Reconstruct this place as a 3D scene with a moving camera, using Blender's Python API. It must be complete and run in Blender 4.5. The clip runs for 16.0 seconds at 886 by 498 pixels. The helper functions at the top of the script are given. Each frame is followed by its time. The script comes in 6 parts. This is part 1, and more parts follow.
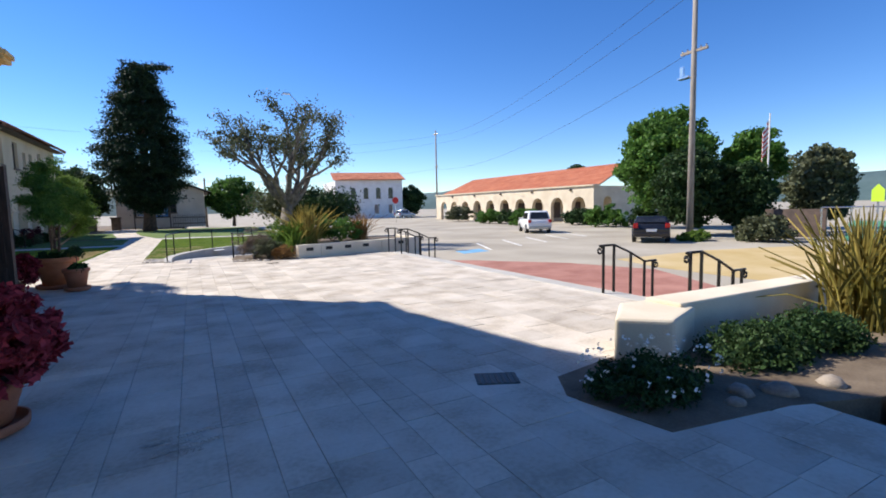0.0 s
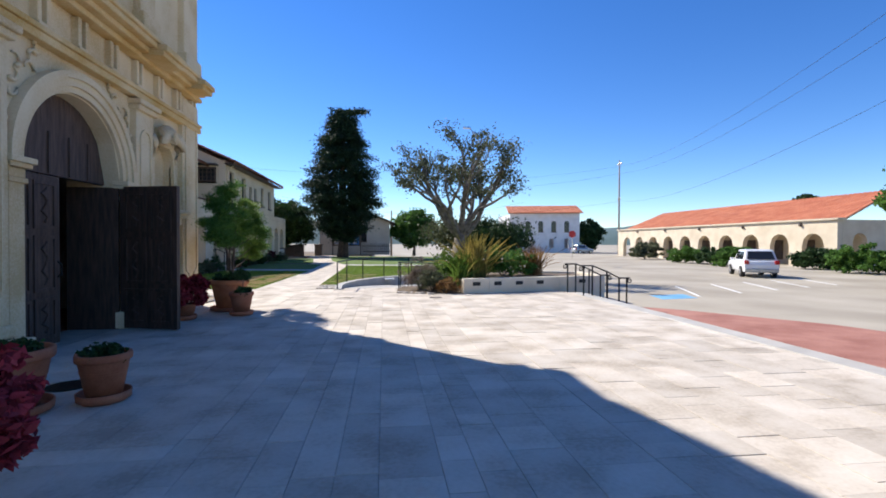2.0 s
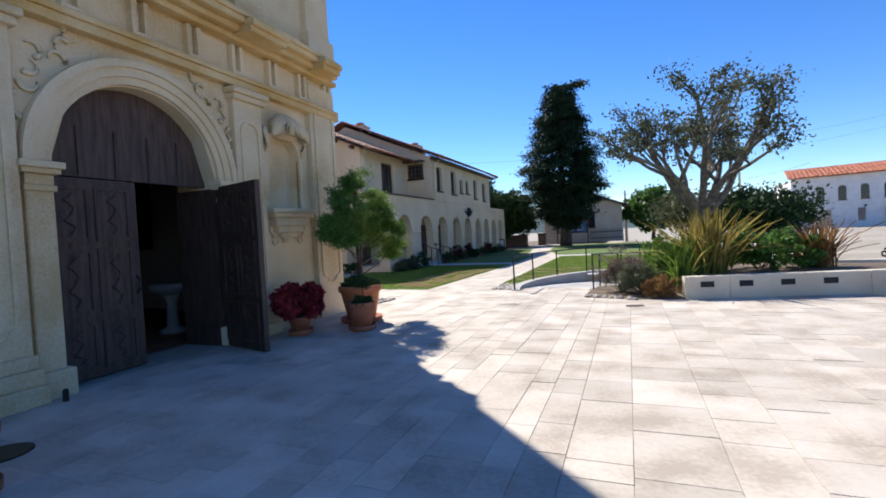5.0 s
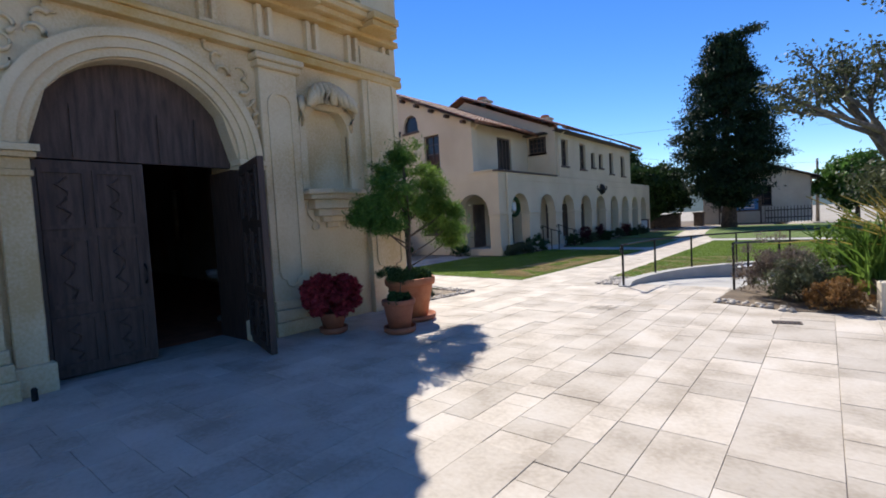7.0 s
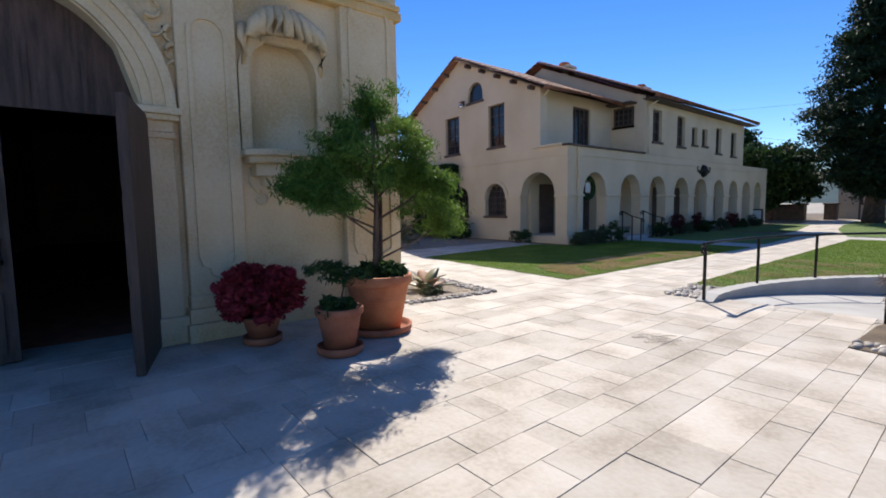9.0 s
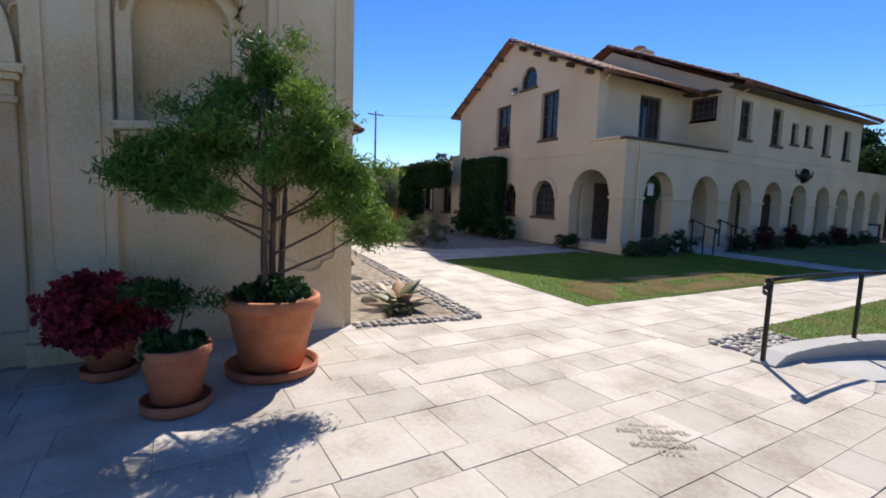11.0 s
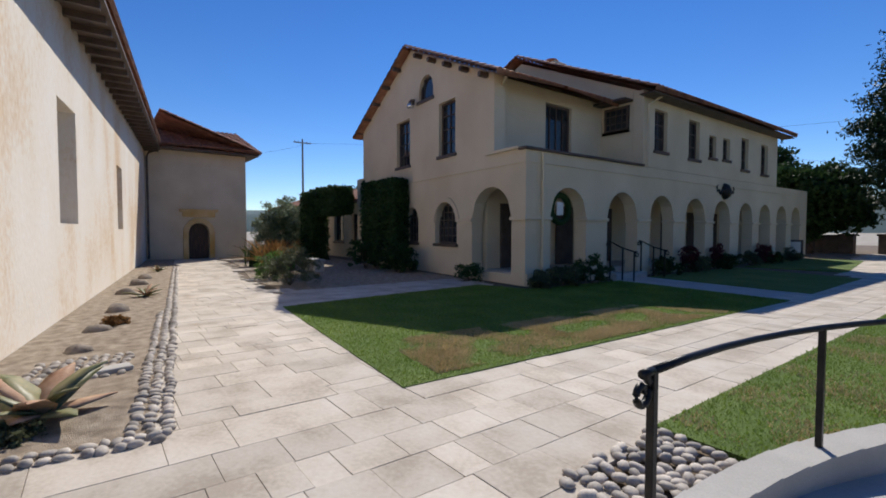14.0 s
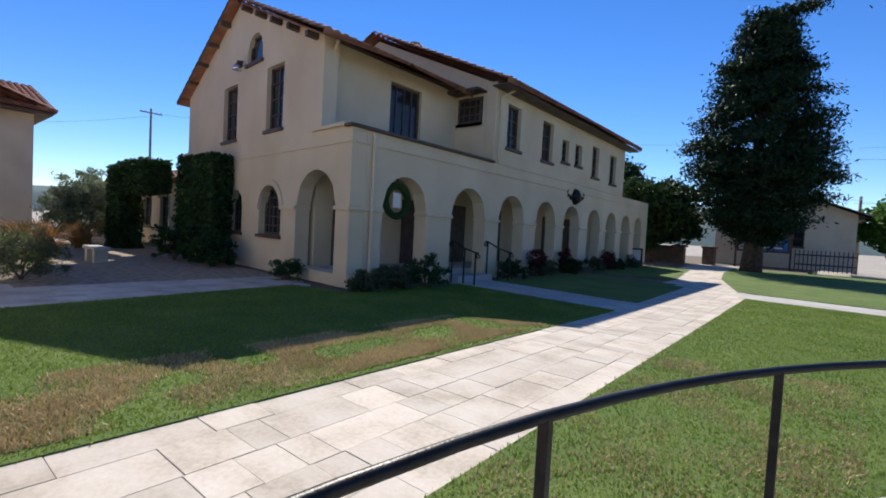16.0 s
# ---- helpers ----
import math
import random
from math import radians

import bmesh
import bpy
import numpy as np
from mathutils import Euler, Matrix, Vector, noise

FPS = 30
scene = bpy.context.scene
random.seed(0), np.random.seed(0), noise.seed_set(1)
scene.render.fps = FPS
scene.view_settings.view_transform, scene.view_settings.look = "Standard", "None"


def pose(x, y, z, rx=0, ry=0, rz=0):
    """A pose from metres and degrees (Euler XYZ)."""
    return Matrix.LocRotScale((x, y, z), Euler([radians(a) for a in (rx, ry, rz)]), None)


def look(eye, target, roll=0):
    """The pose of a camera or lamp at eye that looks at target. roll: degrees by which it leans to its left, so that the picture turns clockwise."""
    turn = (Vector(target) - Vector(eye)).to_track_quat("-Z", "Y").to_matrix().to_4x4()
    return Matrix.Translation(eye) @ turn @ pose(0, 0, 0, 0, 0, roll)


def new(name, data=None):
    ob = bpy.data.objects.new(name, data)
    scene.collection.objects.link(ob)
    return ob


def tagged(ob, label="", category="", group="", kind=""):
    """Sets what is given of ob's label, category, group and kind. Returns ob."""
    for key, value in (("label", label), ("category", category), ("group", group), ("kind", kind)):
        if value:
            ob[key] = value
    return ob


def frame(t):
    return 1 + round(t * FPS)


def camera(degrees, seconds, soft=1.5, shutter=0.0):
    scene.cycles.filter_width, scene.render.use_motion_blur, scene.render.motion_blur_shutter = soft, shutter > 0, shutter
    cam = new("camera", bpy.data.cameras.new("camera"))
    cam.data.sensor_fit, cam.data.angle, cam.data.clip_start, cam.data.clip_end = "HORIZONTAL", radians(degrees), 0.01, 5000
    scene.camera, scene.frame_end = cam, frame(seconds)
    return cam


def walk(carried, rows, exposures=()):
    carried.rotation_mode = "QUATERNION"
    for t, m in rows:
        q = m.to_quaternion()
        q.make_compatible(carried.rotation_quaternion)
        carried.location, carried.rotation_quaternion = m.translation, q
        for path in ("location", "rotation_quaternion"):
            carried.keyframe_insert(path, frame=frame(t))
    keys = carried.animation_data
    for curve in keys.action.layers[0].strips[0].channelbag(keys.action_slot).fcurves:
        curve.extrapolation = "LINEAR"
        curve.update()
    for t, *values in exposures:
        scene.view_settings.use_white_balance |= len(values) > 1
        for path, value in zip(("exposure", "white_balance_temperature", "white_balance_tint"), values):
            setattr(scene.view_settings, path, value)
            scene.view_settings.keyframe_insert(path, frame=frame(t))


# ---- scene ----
cam = camera(87.0, 16.0, soft=1.8)
PATH = [
    (0, (4.087, -15.152, 1.711), (5.498, -12.518, 1.442), -1.23),
    (0.5, (4.292, -14.766, 1.678), (5.215, -11.935, 1.307), 0.21),
    (1, (4.389, -14.069, 1.626), (5.062, -11.149, 1.476), 1.43),
    (1.5, (4.597, -13.401, 1.664), (5.177, -10.458, 1.620), 0.71),
    (2, (4.831, -12.763, 1.613), (5.209, -9.787, 1.572), 0.20),
    (2.5, (5.029, -12.137, 1.612), (5.066, -9.138, 1.559), 0.56),
    (3, (5.304, -11.592, 1.606), (4.903, -8.622, 1.475), 0.47),
    (3.5, (5.545, -10.926, 1.563), (4.756, -8.035, 1.427), 0.17),
    (4, (5.819, -10.424, 1.569), (4.869, -7.579, 1.538), -0.87),
    (4.2, (5.925, -10.217, 1.589), (4.916, -7.392, 1.531), -1.83),
    (6.3, (6.654, -7.679, 1.624), (5.326, -4.992, 1.500), -2.16),
    (6.5, (6.694, -7.464, 1.627), (5.210, -4.861, 1.478), -2.57),
    (7, (6.773, -6.992, 1.618), (4.867, -4.681, 1.455), -3.16),
    (7.5, (6.652, -6.288, 1.642), (4.697, -4.017, 1.496), -2.23),
    (8, (6.585, -5.527, 1.599), (4.490, -3.391, 1.379), -1.11),
    (8.5, (6.327, -4.910, 1.580), (4.101, -2.912, 1.353), -0.43),
    (9, (6.242, -4.284, 1.557), (3.941, -2.378, 1.287), -0.91),
    (9.2, (6.212, -3.943, 1.487), (3.886, -2.069, 1.204), -0.84),
    (11.5, (5.470, -1.611, 1.684), (2.814, -0.246, 1.398), 1.77),
    (12, (5.189, -1.060, 1.672), (2.461, 0.164, 1.421), 1.23),
    (12.5, (4.899, -0.422, 1.655), (2.246, 0.968, 1.492), 2.25),
    (13, (4.787, 0.149, 1.653), (2.277, 1.775, 1.416), 2.76),
    (13.5, (4.552, 0.812, 1.607), (2.091, 2.515, 1.398), 2.21),
    (14, (4.423, 1.410, 1.586), (2.020, 3.203, 1.465), 0.09),
    (14.5, (4.198, 2.022, 1.562), (2.012, 4.073, 1.443), -0.92),
    (15, (4.121, 2.614, 1.553), (2.133, 4.857, 1.417), 0.66),
    (15.5, (4.119, 3.285, 1.581), (2.148, 5.543, 1.455), 2.06),
    (16, (4.123, 3.979, 1.521), (2.215, 6.291, 1.400), 3.11),
]
walk(cam, [(t, look(eye, target, roll)) for t, eye, target, roll in PATH], exposures=((0.0, 0.55), (4.2, 0.65), (6.5, 0.45), (9.2, 0.4), (12.5, 0.25), (13.5, -0.1), (14.5, 0.0), (15.2, 0.2), (16.0, 0.35)))

# ---- light ----
SUN_DIR = Vector((-0.77, 0.81, 1.0)).normalized()
world = bpy.data.worlds.new("sky")
scene.world = world
world.use_nodes = True
wn = world.node_tree
sky = wn.nodes.new("ShaderNodeTexSky")
sky.sky_type = "NISHITA"
sky.sun_disc = False
sky.sun_elevation = math.asin(SUN_DIR.z)
sky.sun_rotation = math.atan2(SUN_DIR.x, SUN_DIR.y)
sky.altitude = 1200
sky.air_density, sky.dust_density, sky.ozone_density = 1.0, 0.0, 4.0
deep = wn.nodes.new("ShaderNodeHueSaturation")
deep.inputs["Saturation"].default_value, deep.inputs["Value"].default_value, deep.inputs["Hue"].default_value = 1.26, 1.0, 0.511
wn.links.new(sky.outputs[0], deep.inputs["Color"])
wn.links.new(deep.outputs[0], wn.nodes["Background"].inputs[0])
wn.nodes["Background"].inputs[1].default_value = 0.125
sun_data = bpy.data.lights.new("sun", "SUN")
sun_data.energy, sun_data.angle, sun_data.color = 5.0, radians(0.5), (1.0, 0.94, 0.85)
sun = new("sun", sun_data)
sun.matrix_world = look(SUN_DIR * 60, (0, 0, 0))
scene.view_settings.exposure = 0.0

# ---- helpers of this scene ----
R = random.Random(7)


def material(name, a, b, scale=3.0, rough=0.8, bump=0.2, fine=60.0, metal=0.0, vary=0.0, island=False, spec=None, third=None, stretch=None, bump_dist=0.01):
    m = bpy.data.materials.new(name)
    m.use_nodes = True
    nt = m.node_tree
    p = nt.nodes["Principled BSDF"]
    geo = nt.nodes.new("ShaderNodeNewGeometry")
    src = geo.outputs["Position"]
    if stretch:
        mp = nt.nodes.new("ShaderNodeMapping")
        mp.inputs["Scale"].default_value = stretch
        nt.links.new(src, mp.inputs[0])
        src = mp.outputs[0]

    def nz(s, detail=4.0):
        n = nt.nodes.new("ShaderNodeTexNoise")
        n.inputs["Scale"].default_value, n.inputs["Detail"].default_value = s, detail
        nt.links.new(src, n.inputs["Vector"])
        return n.outputs["Fac"]

    big, small = nz(scale), nz(fine, 3.0)
    ramp = nt.nodes.new("ShaderNodeValToRGB")
    ramp.color_ramp.elements[0].position, ramp.color_ramp.elements[1].position = 0.32, 0.68
    ramp.color_ramp.elements[0].color, ramp.color_ramp.elements[1].color = (*a, 1), (*b, 1)
    if third:
        e = ramp.color_ramp.elements.new(0.5)
        e.color = (*third, 1)
    mixf = nt.nodes.new("ShaderNodeMath")
    mixf.operation = "MULTIPLY_ADD"
    nt.links.new(small, mixf.inputs[0])
    mixf.inputs[1].default_value, mixf.inputs[2].default_value = 0.35, -0.175
    add = nt.nodes.new("ShaderNodeMath")
    nt.links.new(big, add.inputs[0])
    nt.links.new(mixf.outputs[0], add.inputs[1])
    nt.links.new(add.outputs[0], ramp.inputs[0])
    out = ramp.outputs[0]
    if vary:
        hsv = nt.nodes.new("ShaderNodeHueSaturation")
        if island:
            rnd = geo.outputs["Random Per Island"]
        else:
            rnd = nt.nodes.new("ShaderNodeObjectInfo").outputs["Random"]
        mr = nt.nodes.new("ShaderNodeMapRange")
        mr.inputs["To Min"].default_value, mr.inputs["To Max"].default_value = 1 - vary, 1 + vary
        nt.links.new(rnd, mr.inputs[0])
        nt.links.new(mr.outputs[0], hsv.inputs["Value"])
        nt.links.new(out, hsv.inputs["Color"])
        out = hsv.outputs[0]
    nt.links.new(out, p.inputs["Base Color"])
    p.inputs["Roughness"].default_value, p.inputs["Metallic"].default_value = rough, metal
    if spec is not None:
        p.inputs["Specular IOR Level"].default_value = spec
    if bump:
        bn = nt.nodes.new("ShaderNodeBump")
        bn.inputs["Strength"].default_value, bn.inputs["Distance"].default_value = bump, bump_dist
        nt.links.new(small, bn.inputs["Height"])
        nt.links.new(bn.outputs[0], p.inputs["Normal"])
    return m


def leaf_material(name, a, b, vary=0.35, through_light=0.35, island=True):
    m = material(name, a, b, scale=1.2, fine=9.0, rough=0.55, bump=0, vary=vary, island=island, spec=0.15)
    nt = m.node_tree
    p = nt.nodes["Principled BSDF"]
    tr = nt.nodes.new("ShaderNodeBsdfTranslucent")
    nt.links.new(p.inputs["Base Color"].links[0].from_socket, tr.inputs[0])
    mx = nt.nodes.new("ShaderNodeMixShader")
    mx.inputs[0].default_value = through_light
    nt.links.new(p.outputs[0], mx.inputs[1])
    nt.links.new(tr.outputs[0], mx.inputs[2])
    nt.links.new(mx.outputs[0], nt.nodes["Material Output"].inputs[0])
    return m


STUCCO = material("cream_stucco", (0.60, 0.50, 0.36), (0.72, 0.62, 0.47), 0.8, 0.9, 0.35, 45)
STONE = material("weathered_facade_stone", (0.56, 0.40, 0.20), (0.76, 0.63, 0.42), 0.9, 0.9, 0.45, 30, third=(0.69, 0.55, 0.34))
OCHRE = material("ochre_stained_stone", (0.55, 0.34, 0.10), (0.72, 0.55, 0.30), 1.2, 0.9, 0.4, 30)
LIMEWASH = material("aged_limewash", (0.66, 0.49, 0.32), (0.80, 0.75, 0.68), 0.45, 0.95, 0.6, 14, third=(0.77, 0.70, 0.60), stretch=(1, 1, 0.6))
RECTORY = material("rectory_stucco", (0.61, 0.50, 0.34), (0.71, 0.60, 0.43), 0.6, 0.9, 0.3, 50)
SLAB = material("limestone_paving", (0.41, 0.35, 0.28), (0.60, 0.54, 0.465), 1.8, 0.8, 0.25, 24, vary=0.12, spec=0.3, third=(0.54, 0.475, 0.395))
SLAB_FAR = material("limestone_paving_joined", (0.41, 0.35, 0.28), (0.60, 0.54, 0.465), 1.8, 0.8, 0.25, 24, vary=0.12, spec=0.3, island=True, third=(0.54, 0.475, 0.395))
MORTAR = material("paving_mortar", (0.36, 0.31, 0.25), (0.48, 0.42, 0.35), 5, 0.95, 0.4, 80)
CONCRETE = material("grey_concrete", (0.38, 0.36, 0.33), (0.50, 0.48, 0.44), 1.5, 0.85, 0.3, 70)
ASPHALT = material("sunbleached_asphalt", (0.30, 0.26, 0.20), (0.44, 0.39, 0.31), 0.25, 0.9, 0.4, 40)
SOIL = material("dry_soil", (0.10, 0.07, 0.045), (0.20, 0.15, 0.10), 2, 0.95, 0.6, 40)
GRAVEL = material("tan_gravel", (0.22, 0.17, 0.12), (0.44, 0.36, 0.27), 6, 0.95, 1.0, 90, bump_dist=0.02)
TURF = material("lawn_turf", (0.085, 0.14, 0.02), (0.15, 0.20, 0.04), 0.7, 0.95, 0.8, 90, third=(0.11, 0.175, 0.028), bump_dist=0.03)
BLADES = leaf_material("grass_blades", (0.13, 0.22, 0.025), (0.24, 0.32, 0.06), 0.35, 0.4)
DRYBLADES = leaf_material("dry_grass_blades", (0.48, 0.37, 0.19), (0.62, 0.49, 0.28), 0.3, 0.2)
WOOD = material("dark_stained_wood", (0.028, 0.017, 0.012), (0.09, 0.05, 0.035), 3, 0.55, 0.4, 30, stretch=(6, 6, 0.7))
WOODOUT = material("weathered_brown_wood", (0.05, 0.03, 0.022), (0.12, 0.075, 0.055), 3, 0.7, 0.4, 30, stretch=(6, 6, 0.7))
TRIMWOOD = material("brown_painted_timber", (0.06, 0.04, 0.03), (0.12, 0.08, 0.06), 3, 0.6, 0.2, 40)
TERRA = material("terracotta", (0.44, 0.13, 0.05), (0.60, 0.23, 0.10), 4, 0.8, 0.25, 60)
# Darker clay; on the groundcover pots it stands in for shade.
TERRA_DARK = material("dark_terracotta", (0.30, 0.09, 0.04), (0.46, 0.16, 0.08), 4, 0.8, 0.25, 60)
ROOF = material("clay_roof_tiles", (0.24, 0.10, 0.06), (0.46, 0.22, 0.13), 2.5, 0.85, 0.3, 30)
ROOFRED = material("bright_clay_roof", (0.46, 0.14, 0.07), (0.60, 0.23, 0.12), 0.8, 0.85, 0.3, 12)
IRON = material("black_iron", (0.012, 0.012, 0.013), (0.03, 0.028, 0.026), 8, 0.4, 0.15, 90, metal=0.6)
DARKGLASS = material("dark_window_glass", (0.015, 0.017, 0.02), (0.03, 0.033, 0.038), 1, 0.06, 0.0, 5)
BARK = material("grey_bark", (0.09, 0.075, 0.06), (0.22, 0.19, 0.16), 5, 0.95, 0.8, 25, bump_dist=0.03)
BARKBROWN = material("brown_bark", (0.06, 0.04, 0.03), (0.15, 0.10, 0.07), 5, 0.95, 0.8, 25, bump_dist=0.03)
WHITE = material("white_paint", (0.70, 0.69, 0.66), (0.80, 0.79, 0.77), 1, 0.7, 0.1, 40)
BRICKRED = material("red_brick_paving", (0.28, 0.11, 0.08), (0.42, 0.20, 0.15), 1.2, 0.9, 0.3, 25)
YELLOWLOT = material("worn_yellow_paint", (0.45, 0.32, 0.12), (0.55, 0.42, 0.22), 0.6, 0.9, 0.3, 40)
PLANTER = material("planter_stucco", (0.62, 0.53, 0.40), (0.74, 0.66, 0.53), 1.2, 0.9, 0.3, 50)
COBBLE = material("river_cobble", (0.26, 0.23, 0.20), (0.52, 0.46, 0.39), 9, 0.7, 0.2, 70, vary=0.35)
COBBLE_FAR = material("river_cobble_joined", (0.26, 0.23, 0.20), (0.52, 0.46, 0.39), 9, 0.7, 0.2, 70, vary=0.35, island=True)
ROCK = material("garden_boulder", (0.15, 0.12, 0.095), (0.32, 0.27, 0.22), 4, 0.9, 0.6, 30)
BLACK = material("black_rubber", (0.012, 0.012, 0.012), (0.03, 0.03, 0.03), 9, 0.8, 0.1, 60)
LEAF_DARK = leaf_material("cedar_needles", (0.008, 0.022, 0.010), (0.025, 0.05, 0.02), 0.4, 0.12)
LEAF_GREY = leaf_material("grey_green_leaves", (0.07, 0.085, 0.045), (0.14, 0.15, 0.08), 0.35, 0.25)
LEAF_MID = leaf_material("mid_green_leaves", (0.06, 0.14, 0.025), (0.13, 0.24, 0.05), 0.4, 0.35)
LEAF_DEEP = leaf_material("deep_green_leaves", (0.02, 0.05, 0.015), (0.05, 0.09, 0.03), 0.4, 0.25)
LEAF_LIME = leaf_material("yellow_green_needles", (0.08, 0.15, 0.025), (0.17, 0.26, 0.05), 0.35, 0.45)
LEAF_RED = leaf_material("burgundy_leaves", (0.20, 0.014, 0.024), (0.42, 0.055, 0.07), 0.5, 0.35)
LEAF_WINE = leaf_material("dark_wine_leaves", (0.06, 0.014, 0.016), (0.14, 0.03, 0.035), 0.4, 0.2)
LEAF_GOLD = leaf_material("gold_striped_blades", (0.20, 0.18, 0.04), (0.44, 0.34, 0.10), 0.45, 0.35, False)
LEAF_BRONZE = leaf_material("bronze_blades", (0.20, 0.10, 0.035), (0.34, 0.20, 0.08), 0.35, 0.35)
LEAF_OLIVE = leaf_material("olive_leaves", (0.15, 0.19, 0.10), (0.28, 0.32, 0.20), 0.3, 0.3)
LEAF_DRY = leaf_material("dry_lavender", (0.17, 0.13, 0.10), (0.28, 0.22, 0.17), 0.3, 0.2)
SUCCULENT = material("agave_leaf", (0.10, 0.13, 0.05), (0.26, 0.22, 0.10), 6, 0.5, 0.1, 30)
DEADLEAF = material("dried_agave_leaf", (0.36, 0.20, 0.12), (0.52, 0.34, 0.22), 6, 0.8, 0.2, 30)
CARWHITE = material("white_car_paint", (0.74, 0.74, 0.74), (0.80, 0.80, 0.80), 1, 0.15, 0, 5)
CARBLACK = material("dark_car_paint", (0.012, 0.014, 0.02), (0.02, 0.022, 0.03), 1, 0.12, 0, 5)
CARSILVER = material("silver_car_paint", (0.35, 0.36, 0.37), (0.42, 0.43, 0.44), 1, 0.2, 0, 5, metal=0.5)
LAMPRED = material("red_tail_lamp", (0.4, 0.01, 0.01), (0.5, 0.02, 0.02), 2, 0.2, 0, 5)
CHROME = material("bright_metal", (0.6, 0.6, 0.6), (0.7, 0.7, 0.7), 3, 0.25, 0, 30, metal=1.0)
BLUE = material("blue_panel", (0.03, 0.15, 0.42), (0.05, 0.22, 0.50), 2, 0.5, 0, 30)
BLUEPAINT = material("faded_blue_paint", (0.12, 0.32, 0.52), (0.20, 0.42, 0.60), 1, 0.8, 0.1, 30)
SIGNRED = material("red_sign_face", (0.50, 0.02, 0.02), (0.58, 0.04, 0.03), 2, 0.4, 0, 30)
SIGNLIME = material("lime_sign_face", (0.45, 0.70, 0.03), (0.5, 0.75, 0.05), 2, 0.4, 0, 30)
POLEGREY = material("weathered_pole_wood", (0.22, 0.19, 0.16), (0.34, 0.30, 0.26), 3, 0.9, 0.4, 30, stretch=(4, 4, 0.4))
COURTGREEN = material("green_sports_court", (0.05, 0.20, 0.10), (0.08, 0.26, 0.13), 0.5, 0.8, 0.1, 30)
# Distance haze is mixed into the bluish hill colour.
HILL = material("hazy_wooded_hill", (0.05, 0.09, 0.09), (0.09, 0.14, 0.14), 0.02, 1.0, 0, 0.2)
FLOWER = material("white_flowers", (0.75, 0.72, 0.66), (0.82, 0.8, 0.76), 5, 0.8, 0, 30)


def finish(name, bm, mat, parent=None, label="", smooth=False):
    bmesh.ops.recalc_face_normals(bm, faces=bm.faces)
    me = bpy.data.meshes.new(name)
    bm.to_mesh(me)
    bm.free()
    if smooth:
        me.shade_smooth()
    me.materials.append(mat)
    ob = new(name, me)
    if parent:
        ob.parent = parent
    if label:
        ob["label"] = label
    return ob


def part(name, bm, mat, parent, label="", smooth=False):
    return finish(name, bm, mat, parent, label, smooth)


def raw_mesh(name, verts, faces, mat, parent=None, label="", smooth=False):
    me = bpy.data.meshes.new(name)
    me.from_pydata(verts, [], faces)
    me.update()
    if smooth:
        me.shade_smooth()
    me.materials.append(mat)
    ob = new(name, me)
    if parent:
        ob.parent = parent
    if label:
        ob["label"] = label
    return ob


def thing(name, label, category, x=0.0, y=0.0, z=0.0, rz=0.0, group="", kind=""):
    e = new(name)
    e.empty_display_size = 0.1
    e.matrix_basis = pose(x, y, z, 0, 0, rz)
    return tagged(e, label, category, group, kind)


def hexa(bm, p):
    v = [bm.verts.new(q) for q in p]
    for f in ((0, 3, 2, 1), (4, 5, 6, 7), (0, 1, 5, 4), (1, 2, 6, 5), (2, 3, 7, 6), (3, 0, 4, 7)):
        bm.faces.new([v[i] for i in f])


def box(bm, x0, x1, y0, y1, z0, z1):
    hexa(bm, [(x0, y0, z0), (x1, y0, z0), (x1, y1, z0), (x0, y1, z0), (x0, y0, z1), (x1, y0, z1), (x1, y1, z1), (x0, y1, z1)])


def boxes(*bs):
    bm = bmesh.new()
    for b in bs:
        box(bm, *b)
    return bm


def bev(bm, w=0.02, seg=2):
    bmesh.ops.bevel(bm, geom=list(bm.edges), offset=w, segments=seg, affect="EDGES", profile=0.6)
    return bm


def prism(bm, pts, z0, z1):
    """An upright prism over a ring of x, y."""
    lo = [bm.verts.new((x, y, z0)) for x, y in pts]
    hi = [bm.verts.new((x, y, z1)) for x, y in pts]
    n = len(pts)
    bm.faces.new(lo[::-1])
    bm.faces.new(hi)
    for i in range(n):
        bm.faces.new((lo[i], lo[(i + 1) % n], hi[(i + 1) % n], hi[i]))


def prism_x(bm, pts, x0, x1):
    """A prism along x over a ring of y, z."""
    a = [bm.verts.new((x0, y, z)) for y, z in pts]
    b = [bm.verts.new((x1, y, z)) for y, z in pts]
    n = len(pts)
    bm.faces.new(a)
    bm.faces.new(b[::-1])
    for i in range(n):
        bm.faces.new((a[i], a[(i + 1) % n], b[(i + 1) % n], b[i]))


def lathe(bm, prof, cx=0.0, cy=0.0, n=24):
    rings = []
    for r, z in prof:
        rings.append([bm.verts.new((cx + r * math.cos(2 * math.pi * i / n), cy + r * math.sin(2 * math.pi * i / n), z)) for i in range(n)])
    for a, b in zip(rings, rings[1:]):
        for i in range(n):
            bm.faces.new((a[i], a[(i + 1) % n], b[(i + 1) % n], b[i]))
    bm.faces.new(rings[0][::-1])
    bm.faces.new(rings[-1])
    return bm


